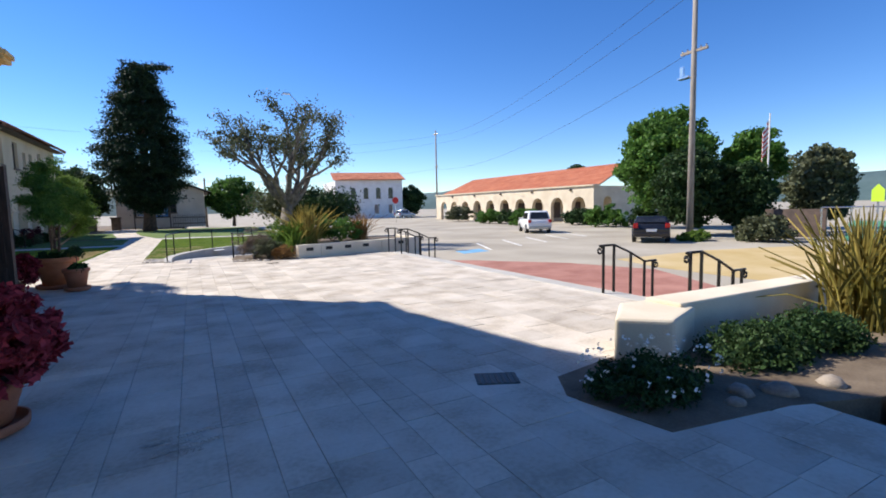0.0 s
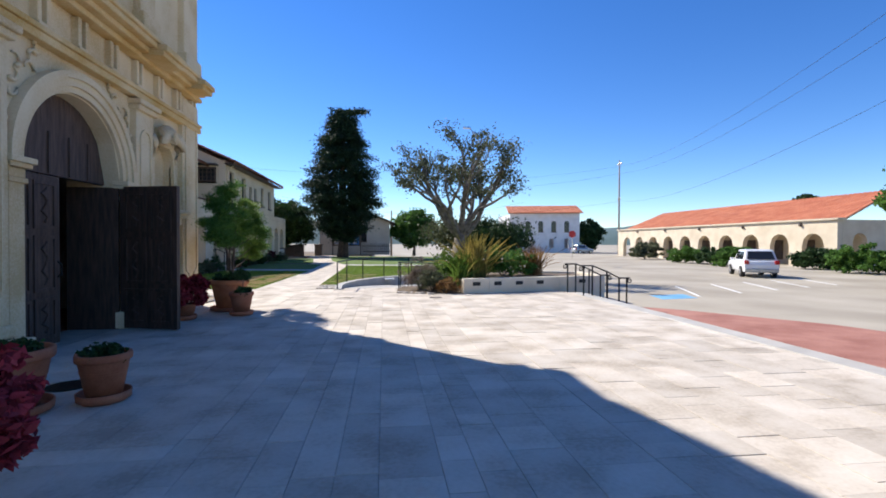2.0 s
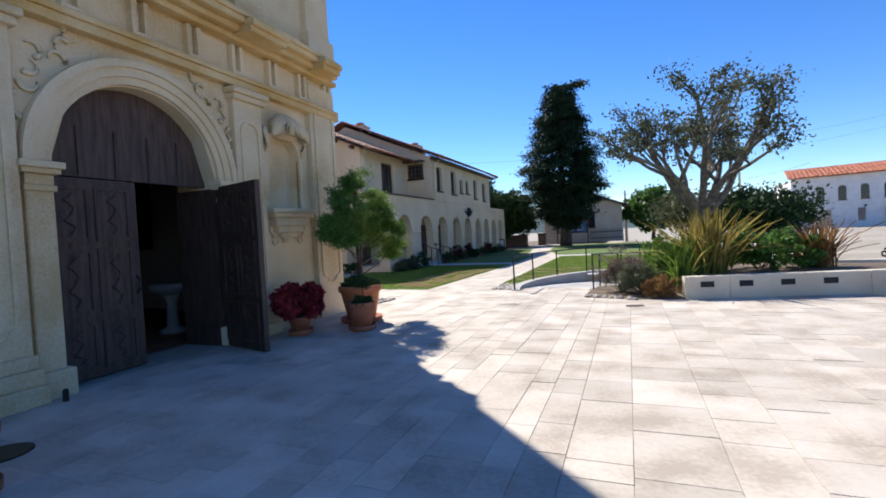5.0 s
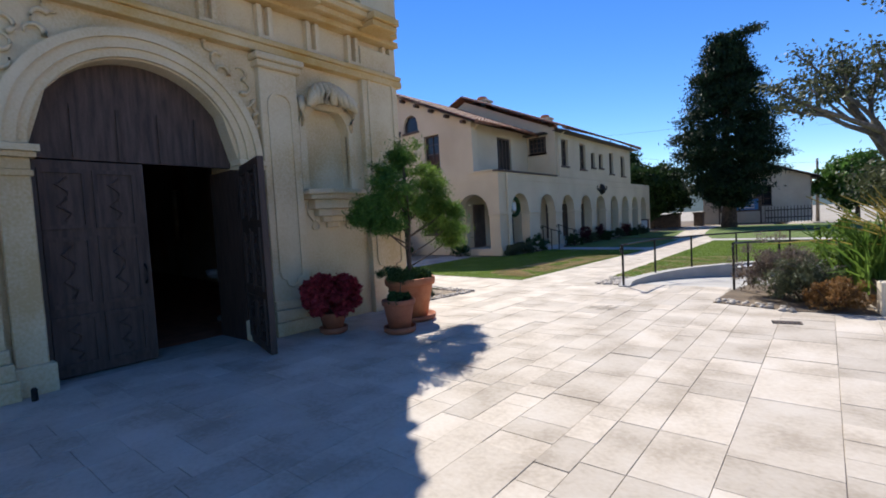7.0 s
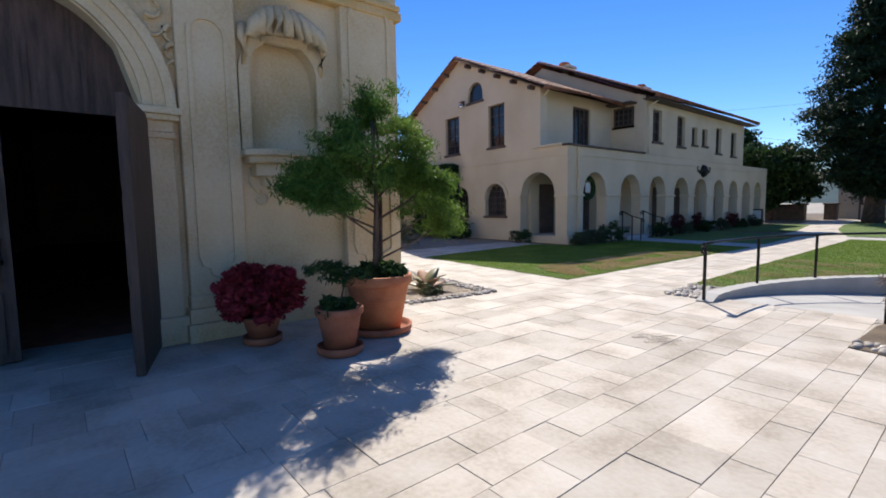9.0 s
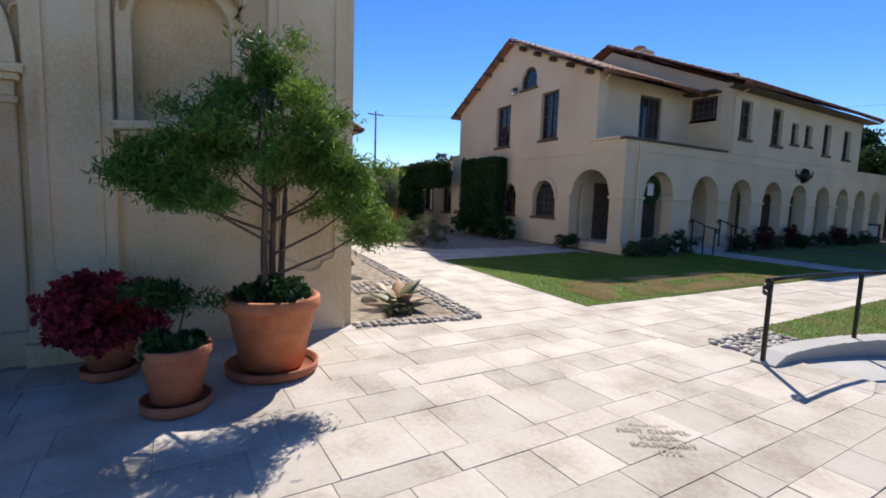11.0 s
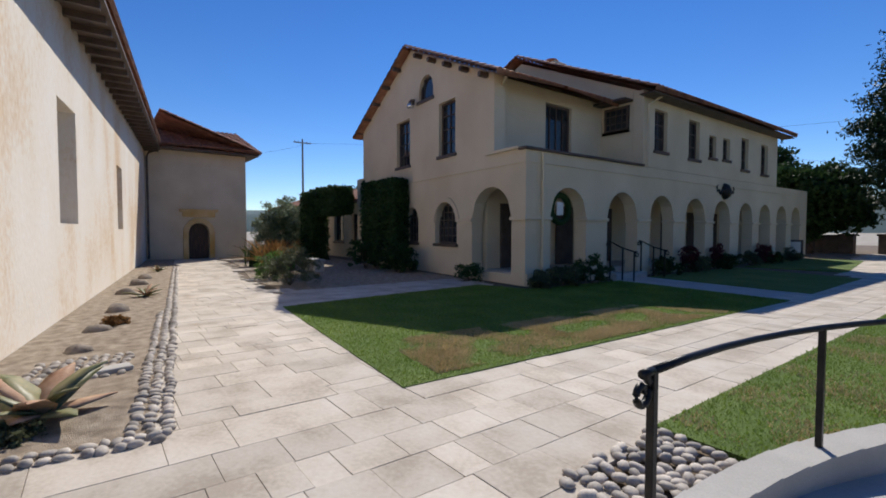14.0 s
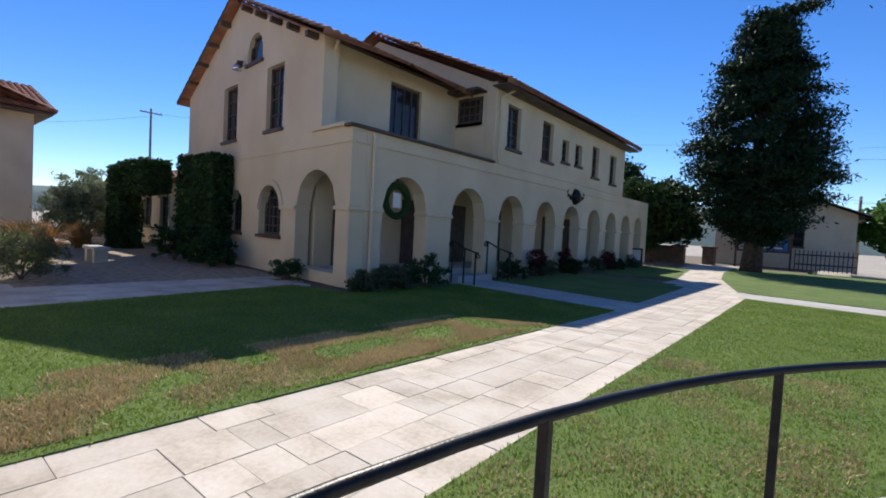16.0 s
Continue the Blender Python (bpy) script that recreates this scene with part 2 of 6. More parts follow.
def tube(bm, pts, r0, r1=None, n=8):
    pts = [Vector(p) for p in pts]
    r1 = r0 if r1 is None else r1
    rings = []
    for i, p in enumerate(pts):
        d = (pts[min(i + 1, len(pts) - 1)] - pts[max(i - 1, 0)]).normalized()
        s = d.cross(Vector((0, 0, 1)))
        if s.length < 0.05:
            s = d.cross(Vector((1, 0, 0)))
        s.normalize()
        u = s.cross(d)
        r = r0 + (r1 - r0) * i / max(1, len(pts) - 1)
        rings.append([bm.verts.new(p + (s * math.cos(2 * math.pi * k / n) + u * math.sin(2 * math.pi * k / n)) * r) for k in range(n)])
    for a, b in zip(rings, rings[1:]):
        for k in range(n):
            bm.faces.new((a[k], a[(k + 1) % n], b[(k + 1) % n], b[k]))
    bm.faces.new(rings[0][::-1])
    bm.faces.new(rings[-1])
    return bm


def wall(bm, to, length, height, thick, openings, extra=()):
    """A wall along u with openings (u0, u1, z0, z1, arched); to(u, d, z) gives the place; height(u) its top."""
    cuts = {0.0, length, *extra}
    for u0, u1, z0, z1, arched in openings:
        for i in range(13 if arched else 2):
            cuts.add(u0 + (u1 - u0) * i / (12 if arched else 1))
    cuts = sorted(cuts)

    def top_of(o, u):
        u0, u1, z0, z1, arched = o
        if not arched:
            return z1
        r = (u1 - u0) / 2
        return z1 - r + math.sqrt(max(0.0, r * r - (u - u0 - r) ** 2))

    for a, b in zip(cuts, cuts[1:]):
        if b - a < 1e-5:
            continue
        mid = (a + b) / 2
        la = lb = 0.0
        for o in sorted([o for o in openings if o[0] < mid < o[1]], key=lambda o: o[2]):
            if o[2] > la + 1e-4:
                hexa(bm, [to(a, 0, la), to(b, 0, lb), to(b, thick, lb), to(a, thick, la), to(a, 0, o[2]), to(b, 0, o[2]), to(b, thick, o[2]), to(a, thick, o[2])])
            la, lb = top_of(o, a), top_of(o, b)
        ha, hb = height(a), height(b)
        hexa(bm, [to(a, 0, la), to(b, 0, lb), to(b, thick, lb), to(a, thick, la), to(a, 0, ha), to(b, 0, hb), to(b, thick, hb), to(a, thick, ha)])
    bmesh.ops.remove_doubles(bm, verts=bm.verts, dist=0.0004)


def arch_ring(bm, to, uc, spring, r0, r1, d0, d1, n=24, a0=0.0, a1=math.pi):
    for i in range(n):
        s, e = a0 + (a1 - a0) * i / n, a0 + (a1 - a0) * (i + 1) / n
        P = lambda r, a, d: to(uc + r * math.cos(a), d, spring + r * math.sin(a))
        hexa(bm, [P(r0, s, d0), P(r1, s, d0), P(r1, s, d1), P(r0, s, d1), P(r0, e, d0), P(r1, e, d0), P(r1, e, d1), P(r0, e, d1)])


def leaves(name, centres, size, mat, parent, slim=0.5, up=0.0, label="", seed=1):
    """Many small folded leaves at the given places."""
    g = np.random.default_rng(seed)
    c = np.asarray(centres, float)
    n = len(c)
    d = g.normal(size=(n, 3))
    d[:, 2] += up
    d /= np.linalg.norm(d, axis=1)[:, None] + 1e-9
    e = np.cross(d, g.normal(size=(n, 3)))
    e /= np.linalg.norm(e, axis=1)[:, None] + 1e-9
    s = size * g.uniform(0.6, 1.4, (n, 1))
    v = np.stack([c - d * s * 0.5, c + e * s * slim * 0.5, c + d * s * 0.5, c - e * s * slim * 0.5], 1).reshape(-1, 3)
    f = np.arange(4 * n).reshape(n, 4)
    me = bpy.data.meshes.new(name)
    me.vertices.add(4 * n)
    me.vertices.foreach_set("co", v.ravel())
    me.loops.add(4 * n)
    me.loops.foreach_set("vertex_index", f.ravel().astype(np.int32))
    me.polygons.add(n)
    me.polygons.foreach_set("loop_start", (np.arange(n) * 4).astype(np.int32))
    me.update()
    me.validate()
    me.materials.append(mat)
    ob = new(name, me)
    ob.parent = parent
    if label:
        ob["label"] = label
    return ob


def clumps(n_clumps, per, place, spread, seed=1):
    """Places in uneven clumps; place(g) gives each clump's middle."""
    g = np.random.default_rng(seed)
    out = []
    for _ in range(n_clumps):
        m = np.array(place(g))
        k = spread * g.uniform(0.6, 1.3)
        q = g.normal(size=(per, 3))
        q /= np.linalg.norm(q, axis=1)[:, None]
        out.append(m + q * k * g.uniform(0.35, 1.0, (per, 1)) * np.array([1, 1, 0.75]))
    return np.concatenate(out)


def ball(rx, ry, rz, z, shell=0.55, flat=-1.0):
    def place(g):
        while True:
            q = g.normal(size=3)
            q /= np.linalg.norm(q)
            if q[2] > flat:
                break
        k = g.uniform(shell, 1.0)
        return q[0] * rx * k, q[1] * ry * k, z + q[2] * rz * k
    return place

# ---- ground ----
tagged(finish("ground", boxes((-700, 700, -700, 900, -1.2, -0.45)), ASPHALT), "sun-bleached pale asphalt car park and street", "ground", kind="structure")
tagged(finish("terrace_ground", boxes((-70, 3.15, 4.0, 70, -0.44, -0.03), (-70, 8.3, -40, 4.0, -0.44, -0.034)), SOIL), "bare brown garden soil around the church", "soil", kind="structure")


def sheet(name, pts, z0, z1, mat, label, cat, kind="structure"):
    bm = bmesh.new()
    prism(bm, pts, z0, z1)
    return tagged(finish(name, bm, mat), label, cat, kind=kind)


plaza = sheet("plaza_floor", [(-1.0, -22), (8.9, -22), (8.5, -13.5), (7.1, -13.05), (6.9, -12.1), (7.9, -11.6), (11.2, -11.4), (11.2, 1.2), (10.2, 3.5), (5.4, 3.95), (3.3, 3.9), (2.45, 4.0), (2.47, 4.8), (2.45, 9), (2.4, 13), (2.35, 20), (1.2, 26), (-1.0, 44), (-3.5, 44), (-1.2, 27), (0.38, 21.7), (0.6, 16), (0.7, 13.7), (0.48, 3.86), (-5.3, 4.5), (-5.85, 10.5), (-7.6, 10.5), (-7.1, 4.75), (-11.2, 5.05), (-18, 5.9), (-24, 6.6), (-24, 5.0), (-14, 3.72), (0.45, 1.87), (0.2, 0.0), (-1.0, 0.0)], -0.43, -0.007, MORTAR, "pale limestone flagstone forecourt and garden paths", "paving")

# steps from the forecourt down to the car park
for i in range(2):
    tagged(finish("step", boxes((11.2 + 0.36 * i, 11.56 + 0.36 * i, -11.4, 3.0, -0.449, -0.15 * (i + 1))), CONCRETE), "pale stone step down to the car park", "step", group="forecourt steps", kind="structure")
tagged(finish("step_edging", bev(boxes((10.86, 11.235, -11.4, 1.6, -0.44, 0.012)), 0.01, 1), CONCRETE), "pale stone nosing along the forecourt edge", "edging", kind="structure")

sheet("red_brick_apron", [(12.3, -11.2), (15.2, -9.2), (17.2, -5.2), (16.2, -2.2), (14.0, 0.6), (12.3, 2.0)], -0.45, -0.442, BRICKRED, "red brick paving at the foot of the steps", "paving")
sheet("yellow_marking", [(17.5, -8.5), (23, -9.5), (29, -4), (24, -2.5), (18.5, -2.5), (17.7, -5.0)], -0.45, -0.443, YELLOWLOT, "worn yellow painted bay on asphalt", "road marking")
for (a, b) in ((15.0, 3.2), (24.0, -12.5), (27.5, -10.5)):
    sheet("blue_marking", [(a, b), (a + 1.6, b + 0.3), (a + 1.9, b + 1.6), (a + 0.3, b + 1.3)], -0.45, -0.444, BLUEPAINT, "faded blue painted parking symbol", "road marking")
for k in range(5):
    sheet("bay_line", [(17.0 + k * 2.6, 4.0 + k * 1.0), (17.12 + k * 2.6, 4.0 + k * 1.0), (18.8 + k * 2.6, 8.0 + k), (18.68 + k * 2.6, 8.0 + k)], -0.45, -0.444, WHITE, "worn white parking bay line", "road marking")

# lawns
LAWNS = {
    "lawn_court": [(0.48, 3.86), (-5.2, 4.48), (-5.75, 10.3), (-4.1, 10.75), (-4.0, 14.6), (0.7, 14.0)],
    "lawn_arcade": [(0.62, 15.8), (-4.1, 16.6), (-4.1, 23.3), (0.38, 21.7)],
    "lawn_ramp": [(2.47, 5.0), (3.24, 4.99), (3.53, 6.05), (3.99, 7.05), (4.62, 7.95), (5.39, 8.73), (6.3, 9.36), (10.0, 11.0), (10.0, 19.0), (2.36, 20.0)],
    "lawn_north": [(1.9, 22.0), (10.0, 20.6), (10.0, 40.0), (-0.8, 41.5), (-0.3, 34), (0.5, 28)],
    "lawn_far": [(-0.6, 24.6), (-4.1, 24.4), (-5.0, 34), (-2.0, 34)],
}
for nm, pts in LAWNS.items():
    sheet(nm, pts, -0.44, 0.012, TURF, "mown green lawn with dry patches", "lawn")
sheet("branch_path", [(2.0, 20.1), (10.5, 19.1), (10.5, 20.5), (1.9, 21.9)], -0.44, 0.0, CONCRETE, "pale concrete path across the lawn", "path")
sheet("arcade_path", [(0.75, 14.05), (-4.3, 14.7), (-4.3, 16.6), (0.7, 15.75)], -0.2, -0.006, CONCRETE, "pale path to the arcade steps", "path")


def inside(pts, x, y):
    r = False
    n = len(pts)
    for i in range(n):
        (x1, y1), (x2, y2) = pts[i], pts[(i + 1) % n]
        if (y1 > y) != (y2 > y) and x < (x2 - x1) * (y - y1) / (y2 - y1) + x1:
            r = not r
    return r


def blades(name, pts, n, h, mat, label, seed, keep=None):
    g = np.random.default_rng(seed)
    xs, ys = [p[0] for p in pts], [p[1] for p in pts]
    v, f = [], []
    while len(f) < n:
        x, y = g.uniform(min(xs), max(xs)), g.uniform(min(ys), max(ys))
        if not inside(pts, x, y) or (keep and noise.noise(Vector((x * keep, y * keep, 0))) < g.uniform(-0.25, 0.35)):
            continue
        a, s = g.uniform(0, 6.28), h * g.uniform(0.5, 1.3)
        w, lx, ly = 0.009, g.normal() * s * 0.5, g.normal() * s * 0.5
        i = len(v)
        v += [(x - w * math.cos(a), y - w * math.sin(a), 0.0), (x + w * math.cos(a), y + w * math.sin(a), 0.0), (x + lx, y + ly, s)]
        f.append((i, i + 1, i + 2))
    return tagged(raw_mesh(name, v, f, mat), label, "grass", kind="stuff")


blades("grass", LAWNS["lawn_court"], 110000, 0.034, BLADES, "short green grass blades of the lawn", 3)
blades("grass", [(2.47, 5.0), (3.24, 4.99), (3.53, 6.05), (3.99, 7.05), (4.62, 7.95), (5.39, 8.73), (6.3, 9.36), (8.0, 10.5), (8.0, 19.2), (2.36, 19.9)], 110000, 0.034, BLADES, "short green grass blades beside the ramp", 4)
blades("dry_grass", [(-1.3, 4.6), (0.35, 4.4), (0.55, 11.2), (-1.0, 10.4)], 42000, 0.045, DRYBLADES, "dry straw-coloured grass in the lawn", 5, 1.6)
blades("dry_grass", [(2.5, 5.2), (3.2, 5.2), (4.4, 8.0), (4.6, 11.0), (2.55, 10.6)], 9000, 0.04, DRYBLADES, "dry straw-coloured grass in the lawn", 6, 1.6)

# ---- church ----
TOX = lambda u, d, z: (-d, -9.3 + u, z)
FACADE_TOP = lambda u: 9.2 if (u < 0.75 or u > 8.55) else (9.35 + 1.0 * math.sin(math.pi * (u - 0.75) / 7.8) + (2.4 if 2.9 < u < 6.4 else 0.0) * math.sin(math.pi * (u - 2.9) / 3.5))
bm = bmesh.new()
wall(bm, TOX, 9.3, FACADE_TOP, 0.9, [(3.45, 5.85, 0.0, 3.9, True), (4.05, 5.25, 6.2, 7.7, True), (1.35, 2.25, 2.3, 3.75, True), (7.02, 7.92, 2.3, 3.75, True)], extra=[0.74, 0.76, 8.54, 8.56] + [0.75 + 7.8 * k / 24 for k in range(25)])
facade = tagged(finish("wall_facade", bm, STONE), "weathered cream stone church front with arched doorway", "church wall", kind="structure")


def carve(name, bm, mat=STONE, label="", smooth=False):
    return part(name, bm, mat, facade, label, smooth)


for uc in (1.8, 7.47):
    carve("niche_back", boxes((-0.75, -0.16, -9.3 + uc - 0.5, -9.3 + uc + 0.5, 2.25, 3.9)), STONE)
    bm = bmesh.new()
    arch_ring(bm, TOX, uc, 3.3, 0.45, 0.58, -0.07, 0.03, 18)
    box(bm, -0.03, 0.07, -9.3 + uc - 0.58, -9.3 + uc - 0.45, 2.32, 3.3)
    box(bm, -0.03, 0.07, -9.3 + uc + 0.45, -9.3 + uc + 0.58, 2.32, 3.3)
    carve("niche_frame", bm)
    # shell hood: ribs that fan over the head of the niche
    bm = bmesh.new()
    for k in range(11):
        a = math.pi * (k + 0.5) / 11
        y, z = -9.3 + uc, 3.78
        c, q = math.cos(a), math.sin(a)
        tube(bm, [(0.02, y + 0.2 * c, z + 0.1 + 0.2 * q), (0.16, y + 0.36 * c, z + 0.12 + 0.2 * q), (0.28, y + 0.45 * c, z + 0.02 + 0.14 * q), (0.27, y + 0.47 * c, z - 0.14 + 0.1 * q)], 0.05, 0.07, 7)
    box(bm, -0.02, 0.14, y - 0.3, y + 0.3, z - 0.1, z + 0.26)
    for sd in (-1, 1):
        tube(bm, [(0.06, y + sd * 0.5, z + 0.05), (0.14, y + sd * 0.54, z - 0.12), (0.08, y + sd * 0.5, z - 0.3), (0.05, y + sd * 0.52, z - 0.42)], 0.07, 0.03, 7)
    carve("shell_hood", bm, STONE, "carved stone shell over the niche", True)
    # corbel under the niche
    y = -9.3 + uc
    bm = bmesh.new()
    for x1, w, z0, z1 in ((0.50, 0.62, 2.22, 2.30), (0.44, 0.56, 2.14, 2.22), (0.34, 0.46, 1.98, 2.14), (0.26, 0.36, 1.86, 1.98), (0.17, 0.24, 1.76, 1.86), (0.1, 0.14, 1.66, 1.76)):
        prism(bm, [(-0.01, y - w), (x1 * 0.55, y - w), (x1, y - w * 0.5), (x1, y + w * 0.5), (x1 * 0.55, y + w), (-0.01, y + w)], z0, z1)
    carve("corbel", bev(bm, 0.012, 1), STONE, "stepped carved stone corbel")
    bm = bmesh.new()
    for s in (-1, 1):
        tube(bm, [(0.04, y + s * (0.38 - 0.11 * math.sin(t) * (1 - t / 9)), 1.70 + 0.1 * math.cos(t) * (1 - t / 9)) for t in [q * 0.5 for q in range(14)]], 0.022, 0.012, 6)
        tube(bm, [(0.03, y + s * 0.5, 2.1), (0.04, y + s * 0.5, 1.9), (0.04, y + s * 0.4, 1.78)], 0.025, 0.02, 6)
    carve("scroll", bm, STONE, "", True)

# pilasters with raised panels and moulded bases
for y0, y1, top in ((-6.86, -6.2, 4.35), (-3.1, -2.44, 4.35), (-1.02, -0.12, 5.0), (-9.2, -8.3, 5.0)):
    carve("pilaster", bev(boxes((-0.02, 0.12, y0, y1, 0.0, top)), 0.012, 1))
    bm = bmesh.new()
    c, w = (y0 + y1) / 2, (y1 - y0) / 2 - 0.13
    for s in (-1, 1):
        box(bm, 0.115, 0.15, c + s * w - 0.022, c + s * w + 0.022, 1.0, top - 0.75)
        tube(bm, [(0.13, c + s * w, 1.0), (0.13, c + s * w * 0.9, 0.9), (0.13, c + s * w * 0.5, 0.86), (0.13, c + s * w * 0.4, 0.78), (0.13, c, 0.74)], 0.02, 0.02, 6)
    arch_ring(bm, TOX, c + 9.3, top - 0.75, w - 0.022, w + 0.022, -0.15, -0.115, 12)
    carve("pilaster_moulding", bm)
    if top > 4.9:
        continue
    bm = boxes((-0.01, 0.26, y0 - 0.07, y1 + 0.07, 0.0, 0.22), (-0.01, 0.22, y0 - 0.04, y1 + 0.04, 0.22, 0.4), (-0.01, 0.18, y0 - 0.02, y1 + 0.02, 0.4, 0.55))
    carve("pilaster_base", bev(bm, 0.02, 2))
    carve("pilaster_capital", bev(boxes((-0.01, 0.2, y0 - 0.05, y1 + 0.05, top - 0.2, top - 0.1), (-0.01, 0.25, y0 - 0.09, y1 + 0.09, top - 0.1, top)), 0.015, 1))

# doorway: jambs, imposts, archivolt and spandrel carving
for y0, y1 in ((-6.14, -5.85), (-3.45, -3.16)):
    carve("door_jamb", bev(boxes((-0.1, 0.07, y0, y1, 0.0, 2.45)), 0.015, 1))
    carve("jamb_plinth", bev(boxes((-0.08, 0.16, y0 - 0.05, y1 + 0.05, 0.0, 0.32)), 0.02, 2))
    s = boxes((-0.1, 0.1, y0 - 0.02, y1 + 0.02, 2.38, 2.45), (-0.1, 0.08, y0, y1, 2.45, 2.58), (-0.1, 0.14, y0 - 0.05, y1 + 0.05, 2.58, 2.64), (-0.1, 0.18, y0 - 0.08, y1 + 0.08, 2.64, 2.72))
    carve("impost", bev(s, 0.008, 1))
bm = bmesh.new()
arch_ring(bm, TOX, 4.65, 2.72, 1.2, 1.3, -0.06, 0.1, 32)
arch_ring(bm, TOX, 4.65, 2.72, 1.3, 1.42, -0.1, 0.02, 32)
arch_ring(bm, TOX, 4.65, 2.72, 1.42, 1.52, -0.14, 0.02, 32)
carve("archivolt", bm, STONE, "moulded stone arch around the doorway")
for s in (-1, 1):
    bm = bmesh.new()
    g = random.Random(11)
    for k in range(9):
        a0 = 0.25 + 0.09 * k
        r = 1.62 + 0.1 * (k % 3)
        y, z = -4.65 + s * r * math.cos(a0 * 1.1), 2.74 + r * math.sin(a0 * 1.1)
        if abs(y + 4.65) > 1.6:
            y = -4.65 + s * 1.55
        tube(bm, [(0.03, y + 0.09 * math.cos(t + k), z + 0.09 * math.sin(t + k)) for t in [q * 0.45 for q in range(9)]], 0.035, 0.012, 6)
    carve("spandrel_scrollwork", bm, STONE, "carved leaf scrolls beside the arch", True)
    carve("spandrel_rib", bev(boxes((-0.01, 0.08, -4.65 + s * 1.62 - 0.03, -4.65 + s * 1.62 + 0.03, 2.72, 4.35)), 0.01, 1))

# entablature and upper order
carve("architrave", bev(boxes((-0.01, 0.16, -9.3, 0.0, 4.38, 4.5), (-0.01, 0.2, -9.25, -0.05, 4.5, 4.58)), 0.01, 1), OCHRE)
for k in range(11):
    y = -9.0 + k * 0.87
    carve("triglyph", bev(boxes((-0.01, 0.11, y - 0.13, y - 0.05, 4.66, 5.12), (-0.01, 0.11, y + 0.05, y + 0.13, 4.66, 5.12), (-0.01, 0.14, y - 0.15, y + 0.15, 4.6, 4.66)), 0.008, 1))
carve("cornice", bev(boxes((-0.01, 0.22, -9.2, -0.1, 5.14, 5.24), (-0.01, 0.36, -9.05, -0.25, 5.24, 5.34), (-0.01, 0.5, -8.9, -0.4, 5.34, 5.44), (-0.01, 0.55, -8.85, -0.45, 5.44, 5.52)), 0.012, 1), OCHRE, "projecting ochre-stained stone cornice")
for y0, y1 in ((-1.02, -0.12), (-9.2, -8.3), (-3.0, -2.32), (-6.98, -6.3)):
    inset = 0.4 if (y1 > -0.2 or y0 < -9.1) else -0.1
    carve("cornice_break", bev(boxes((0.2, 0.62, y0 - 0.1 if y1 > -0.2 else y0 + inset, y1 - inset if y1 > -0.2 else y1 + 0.1, 5.2, 5.3), (0.3, 0.68, y0 - 0.12 if y1 > -0.2 else y0 + inset, y1 - inset if y1 > -0.2 else y1 + 0.12, 5.3, 5.42)), 0.012, 1), OCHRE)
    carve("upper_pilaster", bev(boxes((-0.02, 0.22, y0, y1, 5.52, 6.1), (-0.02, 0.14, y0 + 0.05, y1 - 0.05, 6.1, 8.35)), 0.015, 1))
    carve("upper_capital", bev(boxes((-0.02, 0.24, y0 - 0.05, y1 + 0.05, 8.2, 8.37)), 0.015, 1))
carve("upper_cornice", bev(boxes((-0.01, 0.2, -9.32, 0.05, 8.37, 8.5), (-0.01, 0.42, -9.2, -0.1, 8.5, 8.74)), 0.015, 1))
carve("upper_window_recess", boxes((-0.7, -0.4, -5.3, -4.0, 6.1, 7.8)), DARKGLASS, "dark window over the cornice")

# side wall, back, roof and nave; the nave runs askew to the front
ASKEW = Matrix(((1, 0, 0, 0), (-0.147, 1, 0, 0), (0, 0, 1, 0), (0, 0, 0, 1)))


def skew(ob):
    ob.data.transform(ASKEW)
    return ob


TOY = lambda u, d, z: (-0.01 - u, -d, z)
bm = bmesh.new()
wall(bm, TOY, 24.2, lambda u: 5.85, 0.9, [(6.3, 7.8, 1.7, 3.95, False), (13.7, 14.95, 1.6, 3.65, False)])
side = tagged(skew(finish("wall_side", bm, LIMEWASH)), "tall limewashed church side wall with stained base", "church wall", kind="structure")
part("corner_return", boxes((-0.9, -0.012, -0.9, 0.006, 5.86, 8.9)), LIMEWASH, side)
for u, z0, z1 in ((7.05, 1.65, 4.0), (14.33, 1.55, 3.7)):
    w = tagged(skew(finish("window_side", boxes((-u - 0.8, -u + 0.8, -0.75, -0.6, z0, z1)), DARKGLASS)), "deep-set dark window in the side wall", "window", kind="structure")
    skew(part("window_frame", bev(boxes((-u - 0.7, -u + 0.7, -0.6, -0.54, z0 + 0.06, z0 + 0.16), (-u - 0.03, -u + 0.03, -0.6, -0.54, z0 + 0.16, z1 - 0.05)), 0.008, 1), TRIMWOOD, w))
tagged(skew(finish("wall_far_side", boxes((-24.2, -0.9, -9.3, -8.4, 0, 5.85)), STUCCO)), "plain plastered church wall", "church wall", kind="structure")
tagged(skew(finish("wall_back", boxes((-25.1, -24.2, -9.3, 0.0, 0, 5.85)), STUCCO)), "plain plastered back wall of the church", "church wall", kind="structure")
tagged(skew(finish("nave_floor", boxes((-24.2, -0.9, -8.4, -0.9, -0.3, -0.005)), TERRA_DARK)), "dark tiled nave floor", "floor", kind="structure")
# Unseen slab added under the roof to keep sky light out of the nave.
tagged(skew(finish("ceiling_nave", boxes((-24.2, -0.9, -8.4, -0.9, 5.6, 5.7)), WOOD)), "dark slab added over the nave to block sky light", "ceiling", kind="structure")
# Out of view; run on to y -18.5 so its shadow covers the paving.
tagged(finish("wall_tower", boxes((-5.0, 0.05, -18.5, -9.32, 0, 13.0)), STONE), "massive stone bell tower wall, unseen and lengthened to cast shade", "tower", kind="structure")


